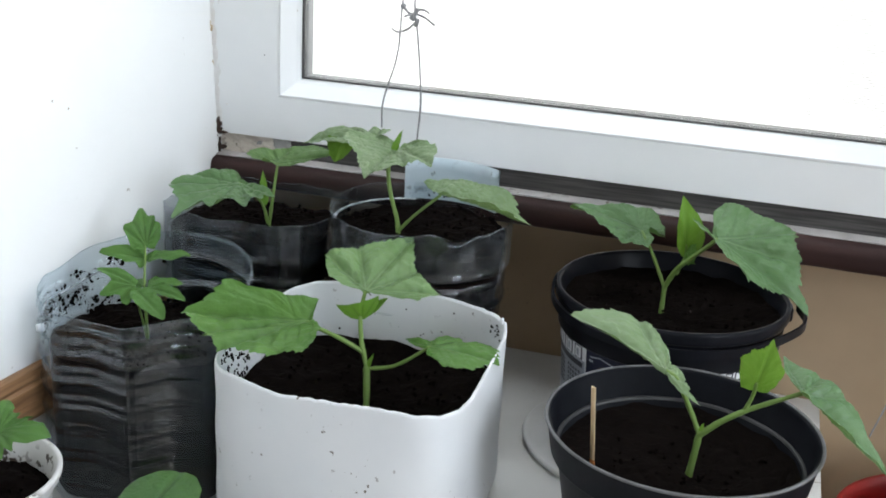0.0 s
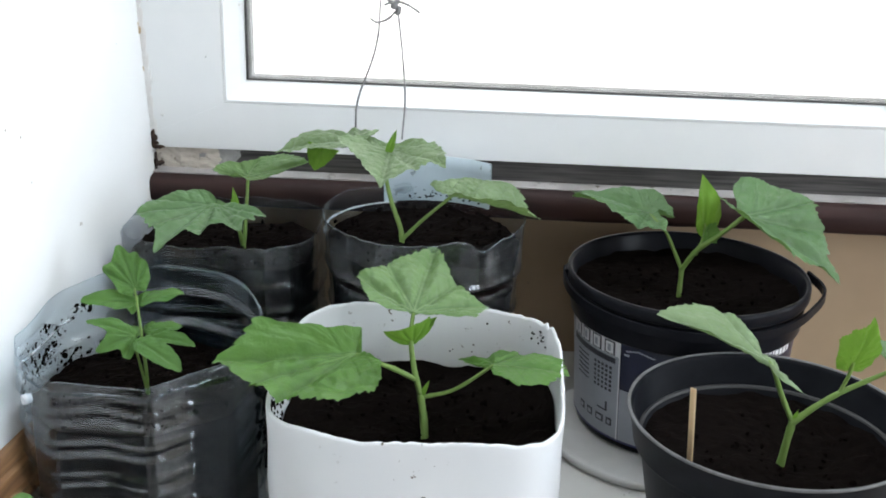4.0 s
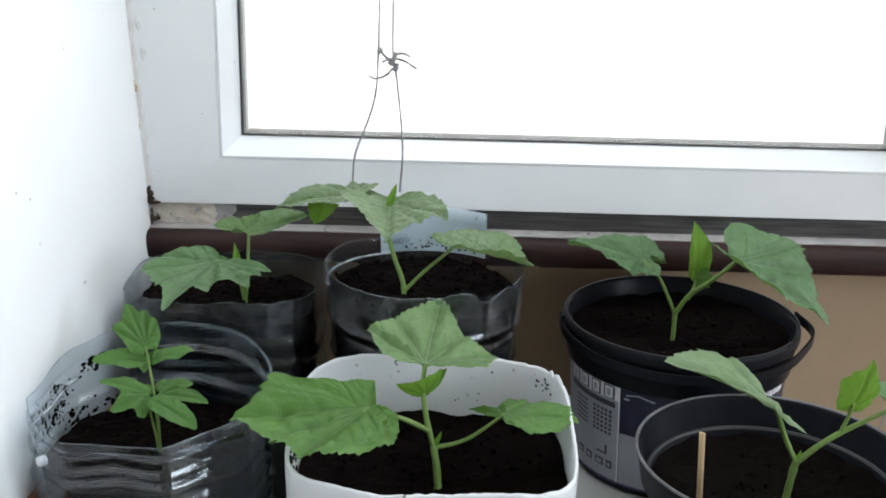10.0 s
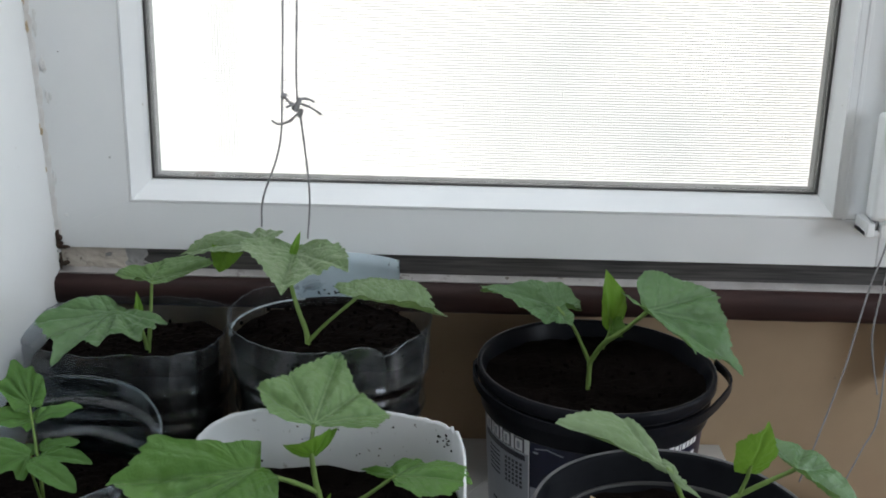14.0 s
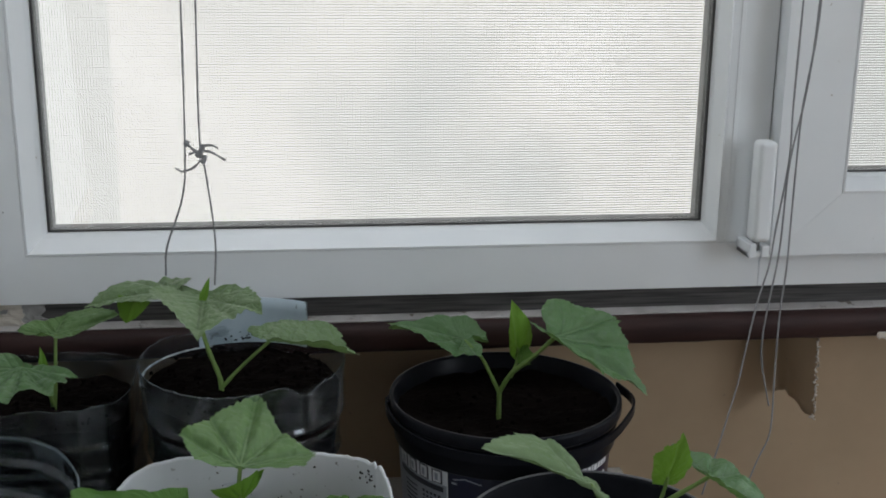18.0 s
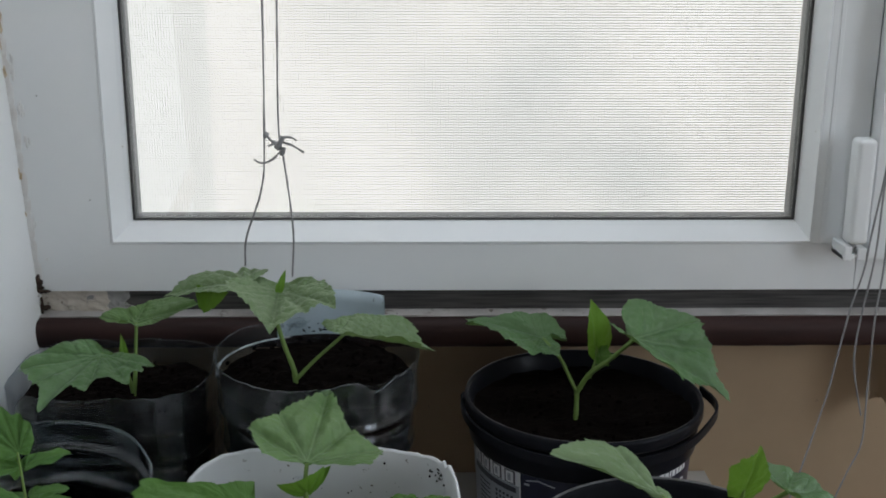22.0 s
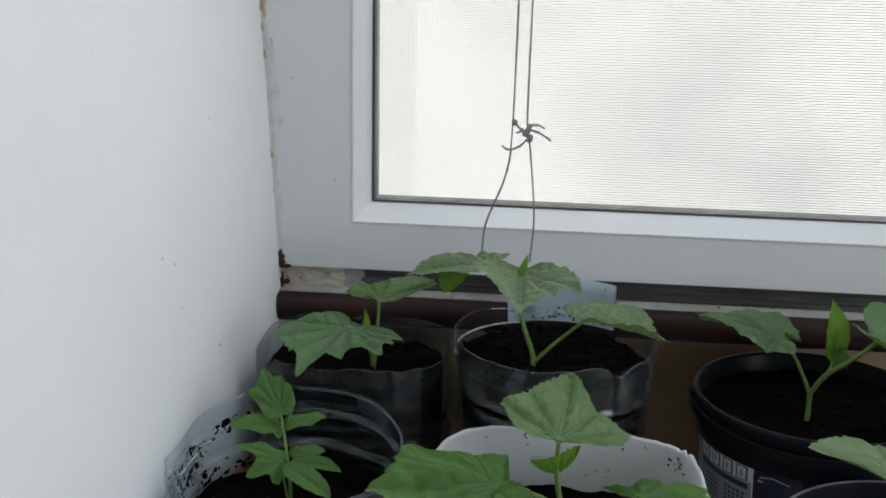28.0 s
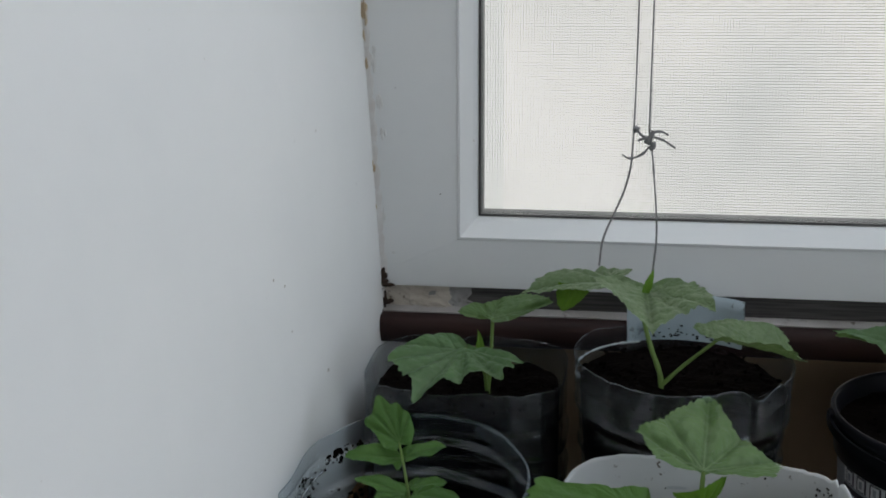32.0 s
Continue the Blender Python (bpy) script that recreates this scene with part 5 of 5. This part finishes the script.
stalk(pot, [L0(0.496, -0.09, 0.218), L0(0.502, -0.087, 0.236), L0(0.5, -0.087, 0.25)], 0.0018, 0.0014)
leaf(pot, L0(0.459, -0.058, 0.243), L0(0.391, -0.056, 0.262), (0.269, -0.03, 0.963), arch=0.02, fold=0.0, material=LEAF_TEAL, seed=41, teeth=0.075, wave=0.05, lobes=[(-178, 0.3, 0.14), (-120, 0.22, 0.2), (-94, 0.27, 0.22), (-50, 0.42, 0.15), (-28, 0.53, 0.08), (-17, 0.78, 0.02), (-10, 0.97, -0.22), (-4, 0.92, -0.06), (0, 0.96, 0.03), (12, 0.9, 0.03), (20, 0.84, 0.03), (30, 0.72, 0.02), (45, 0.55, 0), (65, 0.5, -0.05), (85, 0.42, -0.05), (110, 0.51, 0.05), (130, 0.3, 0.06), (158, 0.08, 0.06), (172, 0.3, 0.14), (178, 0.3, 0.14)])
leaf(pot, L0(0.5276, -0.1137, 0.2633), L0(0.6093, -0.1269, 0.2142), (0.42, -0.4, 0.81), arch=0.02, fold=0.0, material=LEAF_TEAL, seed=42, teeth=0.07, wave=0.05, lobes=[(-178, 0.16, 0.02), (-167, 0.3, 0.03), (-150, 0.2, 0.04), (-88, 0.25, 0.13), (-68, 0.38, 0.18), (-55, 0.46, 0.2), (-47, 0.6, 0.22), (-30, 0.64, 0.14), (-13, 0.7, 0.05), (-4, 0.84, 0.01), (0, 1, 0), (5, 0.92, 0.02), (9, 0.8, 0.03), (26, 0.74, 0.11), (38, 0.66, 0.16), (49, 0.7, 0.2), (69, 0.52, 0.1), (92, 0.47, 0.07), (111, 0.44, 0.03), (126, 0.31, -0.03), (150, 0.06, 0), (178, 0.12, 0)])
leaf(pot, L0(0.501, -0.087, 0.240), L0(0.494, -0.094, 0.29), (0.25, -0.9, 0.1), (0.45, 1.15), 0.05, 0.4, OVATE, LEAF_YOUNG, 43, rings=10, seg=80)
leaf(pot, L0(0.503, -0.09, 0.238), L0(0.513, -0.1, 0.243), (0, -0.9, 0.4), (1, 1), 0.05, 0.2, CUCUMBER, LEAF, 44, rings=6, seg=50)

# cucumber in the grey flower pot
pc = Vector((0.5263, -0.2785, H))
pot = thing("potted_cucumber", pc, "cucumber seedling in a dark grey plastic flower pot", "plant pot", "seedling pots on the table")
part("flower_pot", revolve(bmesh.new(), [(0.0, 0.0), (0.0706, 0.0), (0.0731, 0.003), (0.0885, 0.088), (0.0925, 0.089), (0.0935, 0.091), (0.0975, 0.114), (0.0992, 0.1152), (0.0985, 0.1168), (0.0965, 0.1165), (0.0945, 0.114), (0.0915, 0.0945), (0.0870, 0.092), (0.083, 0.07)], 120), GREY, pot, smooth=True)
part("rim", revolve(bmesh.new(), [(0.0986, 0.1150), (0.0997, 0.1160), (0.0993, 0.1174), (0.0980, 0.1176), (0.0970, 0.1168)], 120), WORN, pot, "scuffed light grey rim edge", smooth=True)
part("ledge", revolve(bmesh.new(), [(0.0905, 0.0932), (0.0893, 0.0945), (0.0878, 0.0938), (0.0872, 0.0922)], 120), DULL, pot, "faintly scuffed inner step", smooth=True)
part("soil", soil_body(0.0872, 0.05, 0.0890, None, 6, mound=-0.009, taper=0.83), SOIL, pot)
part("loose_soil", crumbs(0.07, 0.082, 90, 6), SOIL, pot)["kind"] = "stuff"
stalk(pot, [L0(0.5345, -0.284, 0.124), L0(0.537, -0.284, 0.15), L0(0.539, -0.286, 0.172)], 0.0034, 0.003)
stalk(pot, [L0(0.539, -0.286, 0.17), L0(0.53, -0.285, 0.188), L0(0.519, -0.294, 0.213), L0(0.5115, -0.308, 0.2248)], 0.0024, 0.0017, "petiole")
stalk(pot, [L0(0.539, -0.286, 0.17), L0(0.554, -0.287, 0.185), L0(0.572, -0.287, 0.198), L0(0.604, -0.287, 0.2165)], 0.003, 0.0019, "petiole")
stalk(pot, [L0(0.567, -0.287, 0.195), L0(0.571, -0.287, 0.208), L0(0.572, -0.289, 0.219)], 0.0019, 0.0015)
leaf(pot, L0(0.5111, -0.3088, 0.2254), L0(0.4391, -0.2888, 0.2479), (0.3, 0.0, 0.95), arch=0.05, fold=0.0, material=LEAF_SAGE, seed=51, teeth=0.075, wave=0.03, lobes=[(-178, 0.1, -0.02), (-169, 0.43, -0.08), (-155, 0.3, -0.08), (-120, 0.36, -0.09), (-81, 0.36, -0.06), (-66, 0.44, 0), (-50, 0.56, 0.07), (-25, 0.78, 0.09), (-10, 0.92, 0.05), (0, 1, 0), (1.5, 0.84, 0), (2.5, 0.5, 0), (8, 0.22, 0), (178, 0.05, 0)])

leaf(pot, L0(0.572, -0.288, 0.215), L0(0.5785, -0.298, 0.2555), (0.15, -0.95, 0.2), (0.78, 0.78), arch=0.04, fold=0.2, material=LEAF_YOUNG, seed=52, teeth=0.08, wave=0.06, rings=14, seg=150, lobes=[(-178, 0.1, 0), (-110, 0.3, 0), (-70, 0.42, 0.02), (-48, 0.62, 0.03), (-30, 0.66, 0), (-12, 0.82, 0), (0, 1.0, 0), (10, 0.84, 0), (24, 0.82, 0.03), (44, 0.72, 0.04), (66, 0.46, 0.03), (110, 0.3, 0), (178, 0.1, 0)])
leaf(pot, L0(0.604, -0.287, 0.216), L0(0.6637, -0.2992, 0.1689), (0.59, -0.18, 0.79), arch=0.03, fold=0.0, material=LEAF_TEAL, seed=53, teeth=0.05, wave=0.03, lobes=[(-178, 0.1, 0), (-120, 0.12, 0.04), (-66, 0.22, 0.09), (-36, 0.37, 0.11), (-14, 0.57, 0.09), (-4, 0.82, 0.04), (0, 1, 0), (4, 0.88, 0.05), (10, 0.66, 0.09), (32, 0.45, 0.13), (54, 0.36, 0.13), (74, 0.33, 0.13), (108, 0.36, 0.03), (123, 0.58, -0.1), (140, 0.25, -0.05), (178, 0.1, 0)])
leaf(pot, L0(0.539, -0.287, 0.172), L0(0.541, -0.288, 0.181), (0, -1, 0.2), (0.6, 0.6), 0.02, 0.2, OVATE, LEAF_YOUNG, 54, rings=5, seg=40)

stick = thing("wooden_stick", (0.469, -0.307, H + 0.075), "flat pale wooden stick with an orange-stained end, stuck in the soil", "stick")
d = Vector((-0.005, -0.006, 0.0755))
bm = bmesh.new()
box(bm, (-0.0022, -0.0007, 0.016), (0.0022, 0.0007, d.length), 0.0005, 1)
q = d.to_track_quat("Z", "Y").to_matrix().to_4x4()
part("stick_shaft", bm, STICK, stick).matrix_local = q
bm = bmesh.new()
box(bm, (-0.0023, -0.0008, -0.01), (0.0023, 0.0008, 0.0158), 0.0005, 1)
part("stick_end", bm, CHAR, stick, "orange-stained end").matrix_local = q

# small tomato in a white cup at the table's edge
pc = Vector((0.050, -0.452, H))
pot = thing("potted_tomato", pc, "tiny tomato seedling in a small white soil-stained cup", "plant pot", "seedling pots on the table")
part("cup", revolve(bmesh.new(), [(0.0, -0.035), (0.0393, -0.035), (0.0417, -0.032), (0.0565, 0.055), (0.0585, 0.056), (0.0605, 0.058), (0.0605, 0.061), (0.0625, 0.063), (0.0628, 0.066), (0.061, 0.0675), (0.0585, 0.066), (0.0545, 0.05), (0.050, 0.03)], 96), speckled("soiled_cup", (0.46, 0.45, 0.44), (0.62, 0.61, 0.60), (0.05, 0.035, 0.025), 0.4, 0.53, 14.0, 95.0), pot, smooth=True)
part("soil", soil_body(0.0534, 0.02, 0.045, None, 7, 18, 60, taper=0.85), SOIL, pot)
part("loose_soil", crumbs(0.05, 0.047, 90, 7), SOIL, pot)["kind"] = "stuff"
SH = Vector((-0.004, -0.006, 0))
stalk(pot, [L0(0.043, -0.436, 0.098), L0(0.044, -0.431, 0.125), L0(0.046, -0.424, 0.14)], 0.0015, 0.001)
for i, (a, t) in enumerate([((0.058, -0.418, 0.14), (0.099, -0.413, 0.142)), ((0.058, -0.418, 0.141), (0.045, -0.39, 0.150)), ((0.058, -0.42, 0.14), (0.07, -0.446, 0.122)), ((0.057, -0.419, 0.14), (0.02, -0.422, 0.142)), ((0.057, -0.42, 0.14), (0.035, -0.45, 0.128)), ((0.07, -0.417, 0.141), (0.085, -0.4, 0.143))]):
    leaf(pot, L0(*a) + SH, L0(*t) + SH, (0, -0.3, 1), (0.9, 0.9), 0.1, 0.2, TOMATO, LEAF_TOMATO, 60 + i, 0.03, 0.08, rings=9, seg=64)

# round-leaved seedling in a cup before the canister
pc = Vector((0.190, -0.455, H))
pot = thing("potted_seedling", pc, "round-leaved seedling in a small dark pot", "plant pot", "seedling pots on the table")
part("cup", revolve(bmesh.new(), [(0.0, -0.035), (0.0256, -0.035), (0.0270, -0.033), (0.038, 0.048), (0.0395, 0.05), (0.0385, 0.0515), (0.036, 0.05), (0.034, 0.03)], 64), GREY, pot, smooth=True)
part("soil", soil_body(0.0345, 0.02, 0.04, None, 8, 12, 48, taper=0.85), SOIL, pot)
stalk(pot, [L0(0.19, -0.455, 0.09), L0(0.19, -0.45, 0.108), L0(0.19, -0.447, 0.119)], 0.0016, 0.0012)
leaf(pot, L0(0.19, -0.447, 0.119), L0(0.188, -0.40, 0.124), (0, -0.2, 1), (0.9, 0.9), 0.05, 0.06, ROUND, LEAF_DEEP, 71, 0.0, 0.03, rings=9, seg=70)

# red pot with a cup of seedlings
pc = Vector((0.762, -0.090, FLOOR_Z + 0.58))
pot = thing("potted_cucumber", pc, "cucumber seedlings in a cloudy cup inside a red slotted pot", "plant pot", "seedling pots on the table")


def red_rim(a, i):
    d = math.degrees(a) % 360
    return 0.0035 * (1 if 40 < d < 122 else 0) if 5 <= i <= 7 else 0.0


rp = part("outer_pot", revolve(bmesh.new(), [(0.0, 0.0), (0.07, 0.0), (0.074, 0.004), (0.100, 0.145), (0.1035, 0.1505), (0.1045, 0.158), (0.1032, 0.160), (0.1005, 0.158), (0.0965, 0.14), (0.072, 0.012)], 120, wob=red_rim), RED, pot, "bright red plastic", smooth=True)
for a in (150, 90, 30, 210, 270, 330):
    bm = bmesh.new()
    bmesh.ops.create_uvsphere(bm, u_segments=20, v_segments=10, radius=1.0)
    for v in bm.verts:
        v.co = Vector((0.0968 + v.co.x * 0.003, math.copysign(abs(v.co.y) ** 0.7, v.co.y) * 0.0115, 0.1325 + math.copysign(abs(v.co.z) ** 0.7, v.co.z) * 0.0125))
    part("slot", bm, BEIGE, rp, "pale oval slot", smooth=True).matrix_local = pose(0, 0, 0, 0, 0, a)
bm = revolve(bmesh.new(), [(0.0, 0.05), (0.05, 0.05), (0.0695, 0.152), (0.0712, 0.1535), (0.071, 0.156), (0.0695, 0.1565), (0.068, 0.152), (0.058, 0.10)], 80)
part("inner_cup", bm, CUP, pot, "cloudy pinkish plastic cup", smooth=True).location = (0.011, 0.013, 0.004)
part("soil", soil_body(0.0655, 0.09, 0.135, None, 9, 20, 60, taper=0.8), SOIL, pot).location = (0.011, 0.013, 0.0)
L0 = lambda x, y, z: Vector((x, y, z)) - pc
for i, (q, a, t, u, w2) in enumerate([
    ((0.783, -0.085, 0.0), (0.782, -0.078, 0.030), (0.752, -0.062, 0.050), (0.2, -0.7, 0.7), 0.85),
    ((0.783, -0.086, 0.0), (0.776, -0.088, 0.026), (0.748, -0.095, 0.038), (0, -0.5, 0.9), 0.7),
    ((0.783, -0.085, 0.0), (0.788, -0.088, 0.022), (0.796, -0.105, 0.022), (0, -0.5, 0.9), 0.7),
    ((0.80, -0.08, 0.0), (0.808, -0.075, 0.026), (0.842, -0.082, 0.026), (0, -0.35, 0.9), 1.0)]):
    stalk(pot, [L0(*q), (L0(*q) + L0(*a)) / 2 + Vector((0.002, 0, 0)), L0(*a)], 0.0015, 0.0011)
    leaf(pot, L0(*a), L0(*t), u, (w2, w2), 0.06, 0.1, CUCUMBER, LEAF, 80 + i, 0.05, rings=12, seg=100)

# ---- strings and cords ----
def cord(name, runs, r, label, extra=()):
    ob = thing(name, runs[0][-1], label, "string")
    o = Vector(runs[0][-1])
    for pts in runs:
        part("strand", tube(bmesh.new(), [Vector(p) - o for p in pts], r, r, 6, 8, 0.25), STRING, ob, smooth=True)
    for pts, rad in extra:
        part("knot_end", tube(bmesh.new(), [Vector(p) - o for p in pts], rad, rad * 0.8, 6, 6, 0.4), STRING, ob, smooth=True)
    return ob


K = Vector((0.238, -0.060, 0.414))
cord("hanging_string", [
    [(0.222, -0.012, TOP_Z), (0.2255, -0.016, 1.0), (0.2265, -0.030, 0.68), (0.2263, -0.043, 0.56), (0.2255, -0.06, 0.42), (0.221, -0.056, 0.375), (0.205, -0.044, 0.33), (0.2015, -0.036, 0.302)],
    [(0.234, -0.012, TOP_Z), (0.237, -0.016, 1.0), (0.238, -0.032, 0.66), (0.2378, -0.046, 0.53), (0.2375, -0.06, 0.45), K, (0.241, -0.06, 0.398), (0.2465, -0.059, 0.34), (0.2445, -0.058, 0.299)]],
    0.00085, "grey knotted string hanging before the glass, tied to a seedling",
    [([K + Vector(d) for d in ((0.002, -0.002, 0.005), (0.009, -0.003, 0.0055), (0.0145, -0.004, 0.003))], 0.0011),
     ([K + Vector(d) for d in ((0.002, -0.001, 0.001), (0.010, -0.003, -0.001), (0.020, -0.004, -0.007))], 0.0011),
     ([K + Vector(d) for d in ((0, -0.001, -0.007), (-0.006, -0.002, -0.013), (-0.015, -0.003, -0.016), (-0.021, -0.003, -0.013))], 0.0010),
     ([K + Vector(d) for d in ((0, -0.001, 0), (-0.006, -0.002, 0.002), (-0.0105, -0.002, 0.007))], 0.0012),
     ([K + Vector(d) for d in ((-0.0095, -0.002, 0.006), (-0.0125, -0.002, 0.0085))], 0.0026),
     ([K + Vector(d) for d in ((-0.009, -0.002, -0.002), (-0.004, -0.003, 0.0), (0.002, -0.003, -0.002))], 0.0011),
     ([K + Vector(d) for d in ((-0.002, -0.002, -0.004), (0.001, -0.003, 0.002), (0.003, -0.002, 0.006))], 0.0026),
     ([K + Vector(d) for d in ((0.001, -0.002, -0.009), (0.003, -0.003, -0.006), (0.003, -0.002, -0.003))], 0.0024)])
cord("curtain_cord", [
    [(0.728, -0.105, TOP_Z), (0.7255, -0.105, 1.0), (0.7238, -0.105, 0.64), (0.7232, -0.1050, 0.5245), (0.7242, -0.1019, 0.4526), (0.7257, -0.1000, 0.4076), (0.7224, -0.0926, 0.3446), (0.7206, -0.0895, 0.3124), (0.7136, -0.0877, 0.2781), (0.7067, -0.0850, 0.2256), (0.7026, -0.0863, 0.2025), (0.6873, -0.0896, 0.1421), (0.6755, -0.091, 0.098)],
    [(0.742, -0.105, TOP_Z), (0.739, -0.105, 1.0), (0.7375, -0.105, 0.64), (0.7369, -0.1050, 0.5242), (0.7338, -0.1023, 0.4622), (0.7265, -0.0996, 0.4046), (0.7284, -0.0909, 0.3287), (0.7239, -0.0875, 0.2742), (0.7222, -0.0860, 0.2452), (0.7240, -0.0852, 0.2217), (0.7332, -0.0873, 0.1813)],
    [(0.744, -0.107, TOP_Z), (0.7405, -0.105, 1.0), (0.7387, -0.105, 0.64), (0.7379, -0.1050, 0.5242), (0.7342, -0.1028, 0.4739), (0.7321, -0.1012, 0.4372), (0.7353, -0.0932, 0.3491), (0.7370, -0.0895, 0.3115), (0.7357, -0.0875, 0.2735), (0.7364, -0.0856, 0.2355), (0.7368, -0.0863, 0.1999), (0.7359, -0.0887, 0.1561), (0.7260, -0.0901, 0.1300), (0.7140, -0.0919, 0.0977)]],
    0.0008, "bundle of thin grey cords hanging past the window hinge")
cord("hanging_string", [[(0.858, -0.05, TOP_Z), (0.8535, -0.05, 1.0), (0.8515, -0.05, 0.65), (0.8495, -0.05, 0.56), (0.8445, -0.05, 0.520), (0.842, -0.05, 0.508), (0.8378, -0.05, 0.501)]], 0.0009, "short end of grey string with a knot", [([(0.8385, -0.05, 0.503), (0.8372, -0.051, 0.4985), (0.837, -0.051, 0.497)], 0.0026)])

# peeling paper on the beige wall
bm = bmesh.new()
cols = []
for i in range(15):
    u = i / 14
    col = []
    for k in range(13):
        v = k / 12
        lowz = 0.132 + 0.007 * math.sin(math.pi * min(1.0, u / 0.85)) - 0.005 * max(0.0, (u - 0.7) / 0.3) - 0.005 * noise.noise(Vector((u * 7, 0, 2)))
        z = 0.2165 + (lowz - 0.2165) * v
        x = 0.802 + 0.014 * u + 0.003 * v * u + 0.002 * math.sin(u * 7) * v + 0.0015 * noise.noise(Vector((u * 5, v * 7, 1)))
        y = 0.0585 - 0.062 * u**1.5 + 0.003 * noise.noise(Vector((u * 4, v * 4, 6)))
        col.append(bm.verts.new((x, y, z)))
    cols.append(col)
for a, b in zip(cols, cols[1:]):
    for k in range(12):
        bm.faces.new((a[k], a[k + 1], b[k + 1], b[k]))
pp = part("peeling_wallpaper", bm, BEIGE, None, "", True)
tagged(pp, "torn beige wallpaper flap curling off the wall", "wallpaper", kind="structure")
mod = pp.modifiers.new("thick", "SOLIDIFY")
mod.thickness = 0.0008
rnd = random.Random(31)
bm = bmesh.new()
for k in range(34):
    v = k / 33
    m = Matrix.Translation((0.8152 + 0.003 * v + rnd.uniform(-0.0016, 0.0012), -0.0042 + rnd.uniform(-0.0012, 0.0008), 0.2145 - 0.086 * v))
    m = m @ Euler((rnd.random() * 3, rnd.random() * 3, rnd.random() * 3)).to_matrix().to_4x4()
    bmesh.ops.create_icosphere(bm, subdivisions=1, radius=1.0, matrix=m @ Matrix.Diagonal((rnd.uniform(0.0008, 0.0026), 0.0008, rnd.uniform(0.0012, 0.0042), 1)))
tagged(part("paper_edge", bm, CREAM, pp, "crumbled pale torn edge", True))
bm = bmesh.new()
for i in range(12):
    x = 0.871 + 0.0032 * i
    m = Matrix.Translation((x, -0.0172, 0.2200 + 0.002 * noise.noise(Vector((x * 200, 0, 0)))))
    bmesh.ops.create_icosphere(bm, subdivisions=1, radius=1.0, matrix=m @ Matrix.Diagonal((0.0036, 0.0014, 0.0042 + 0.0026 * noise.noise(Vector((x * 160, 4, 0))), 1)))
setting("rail_chip", bm, CREAM, "chipped pale patch on the brown rail", "chip")
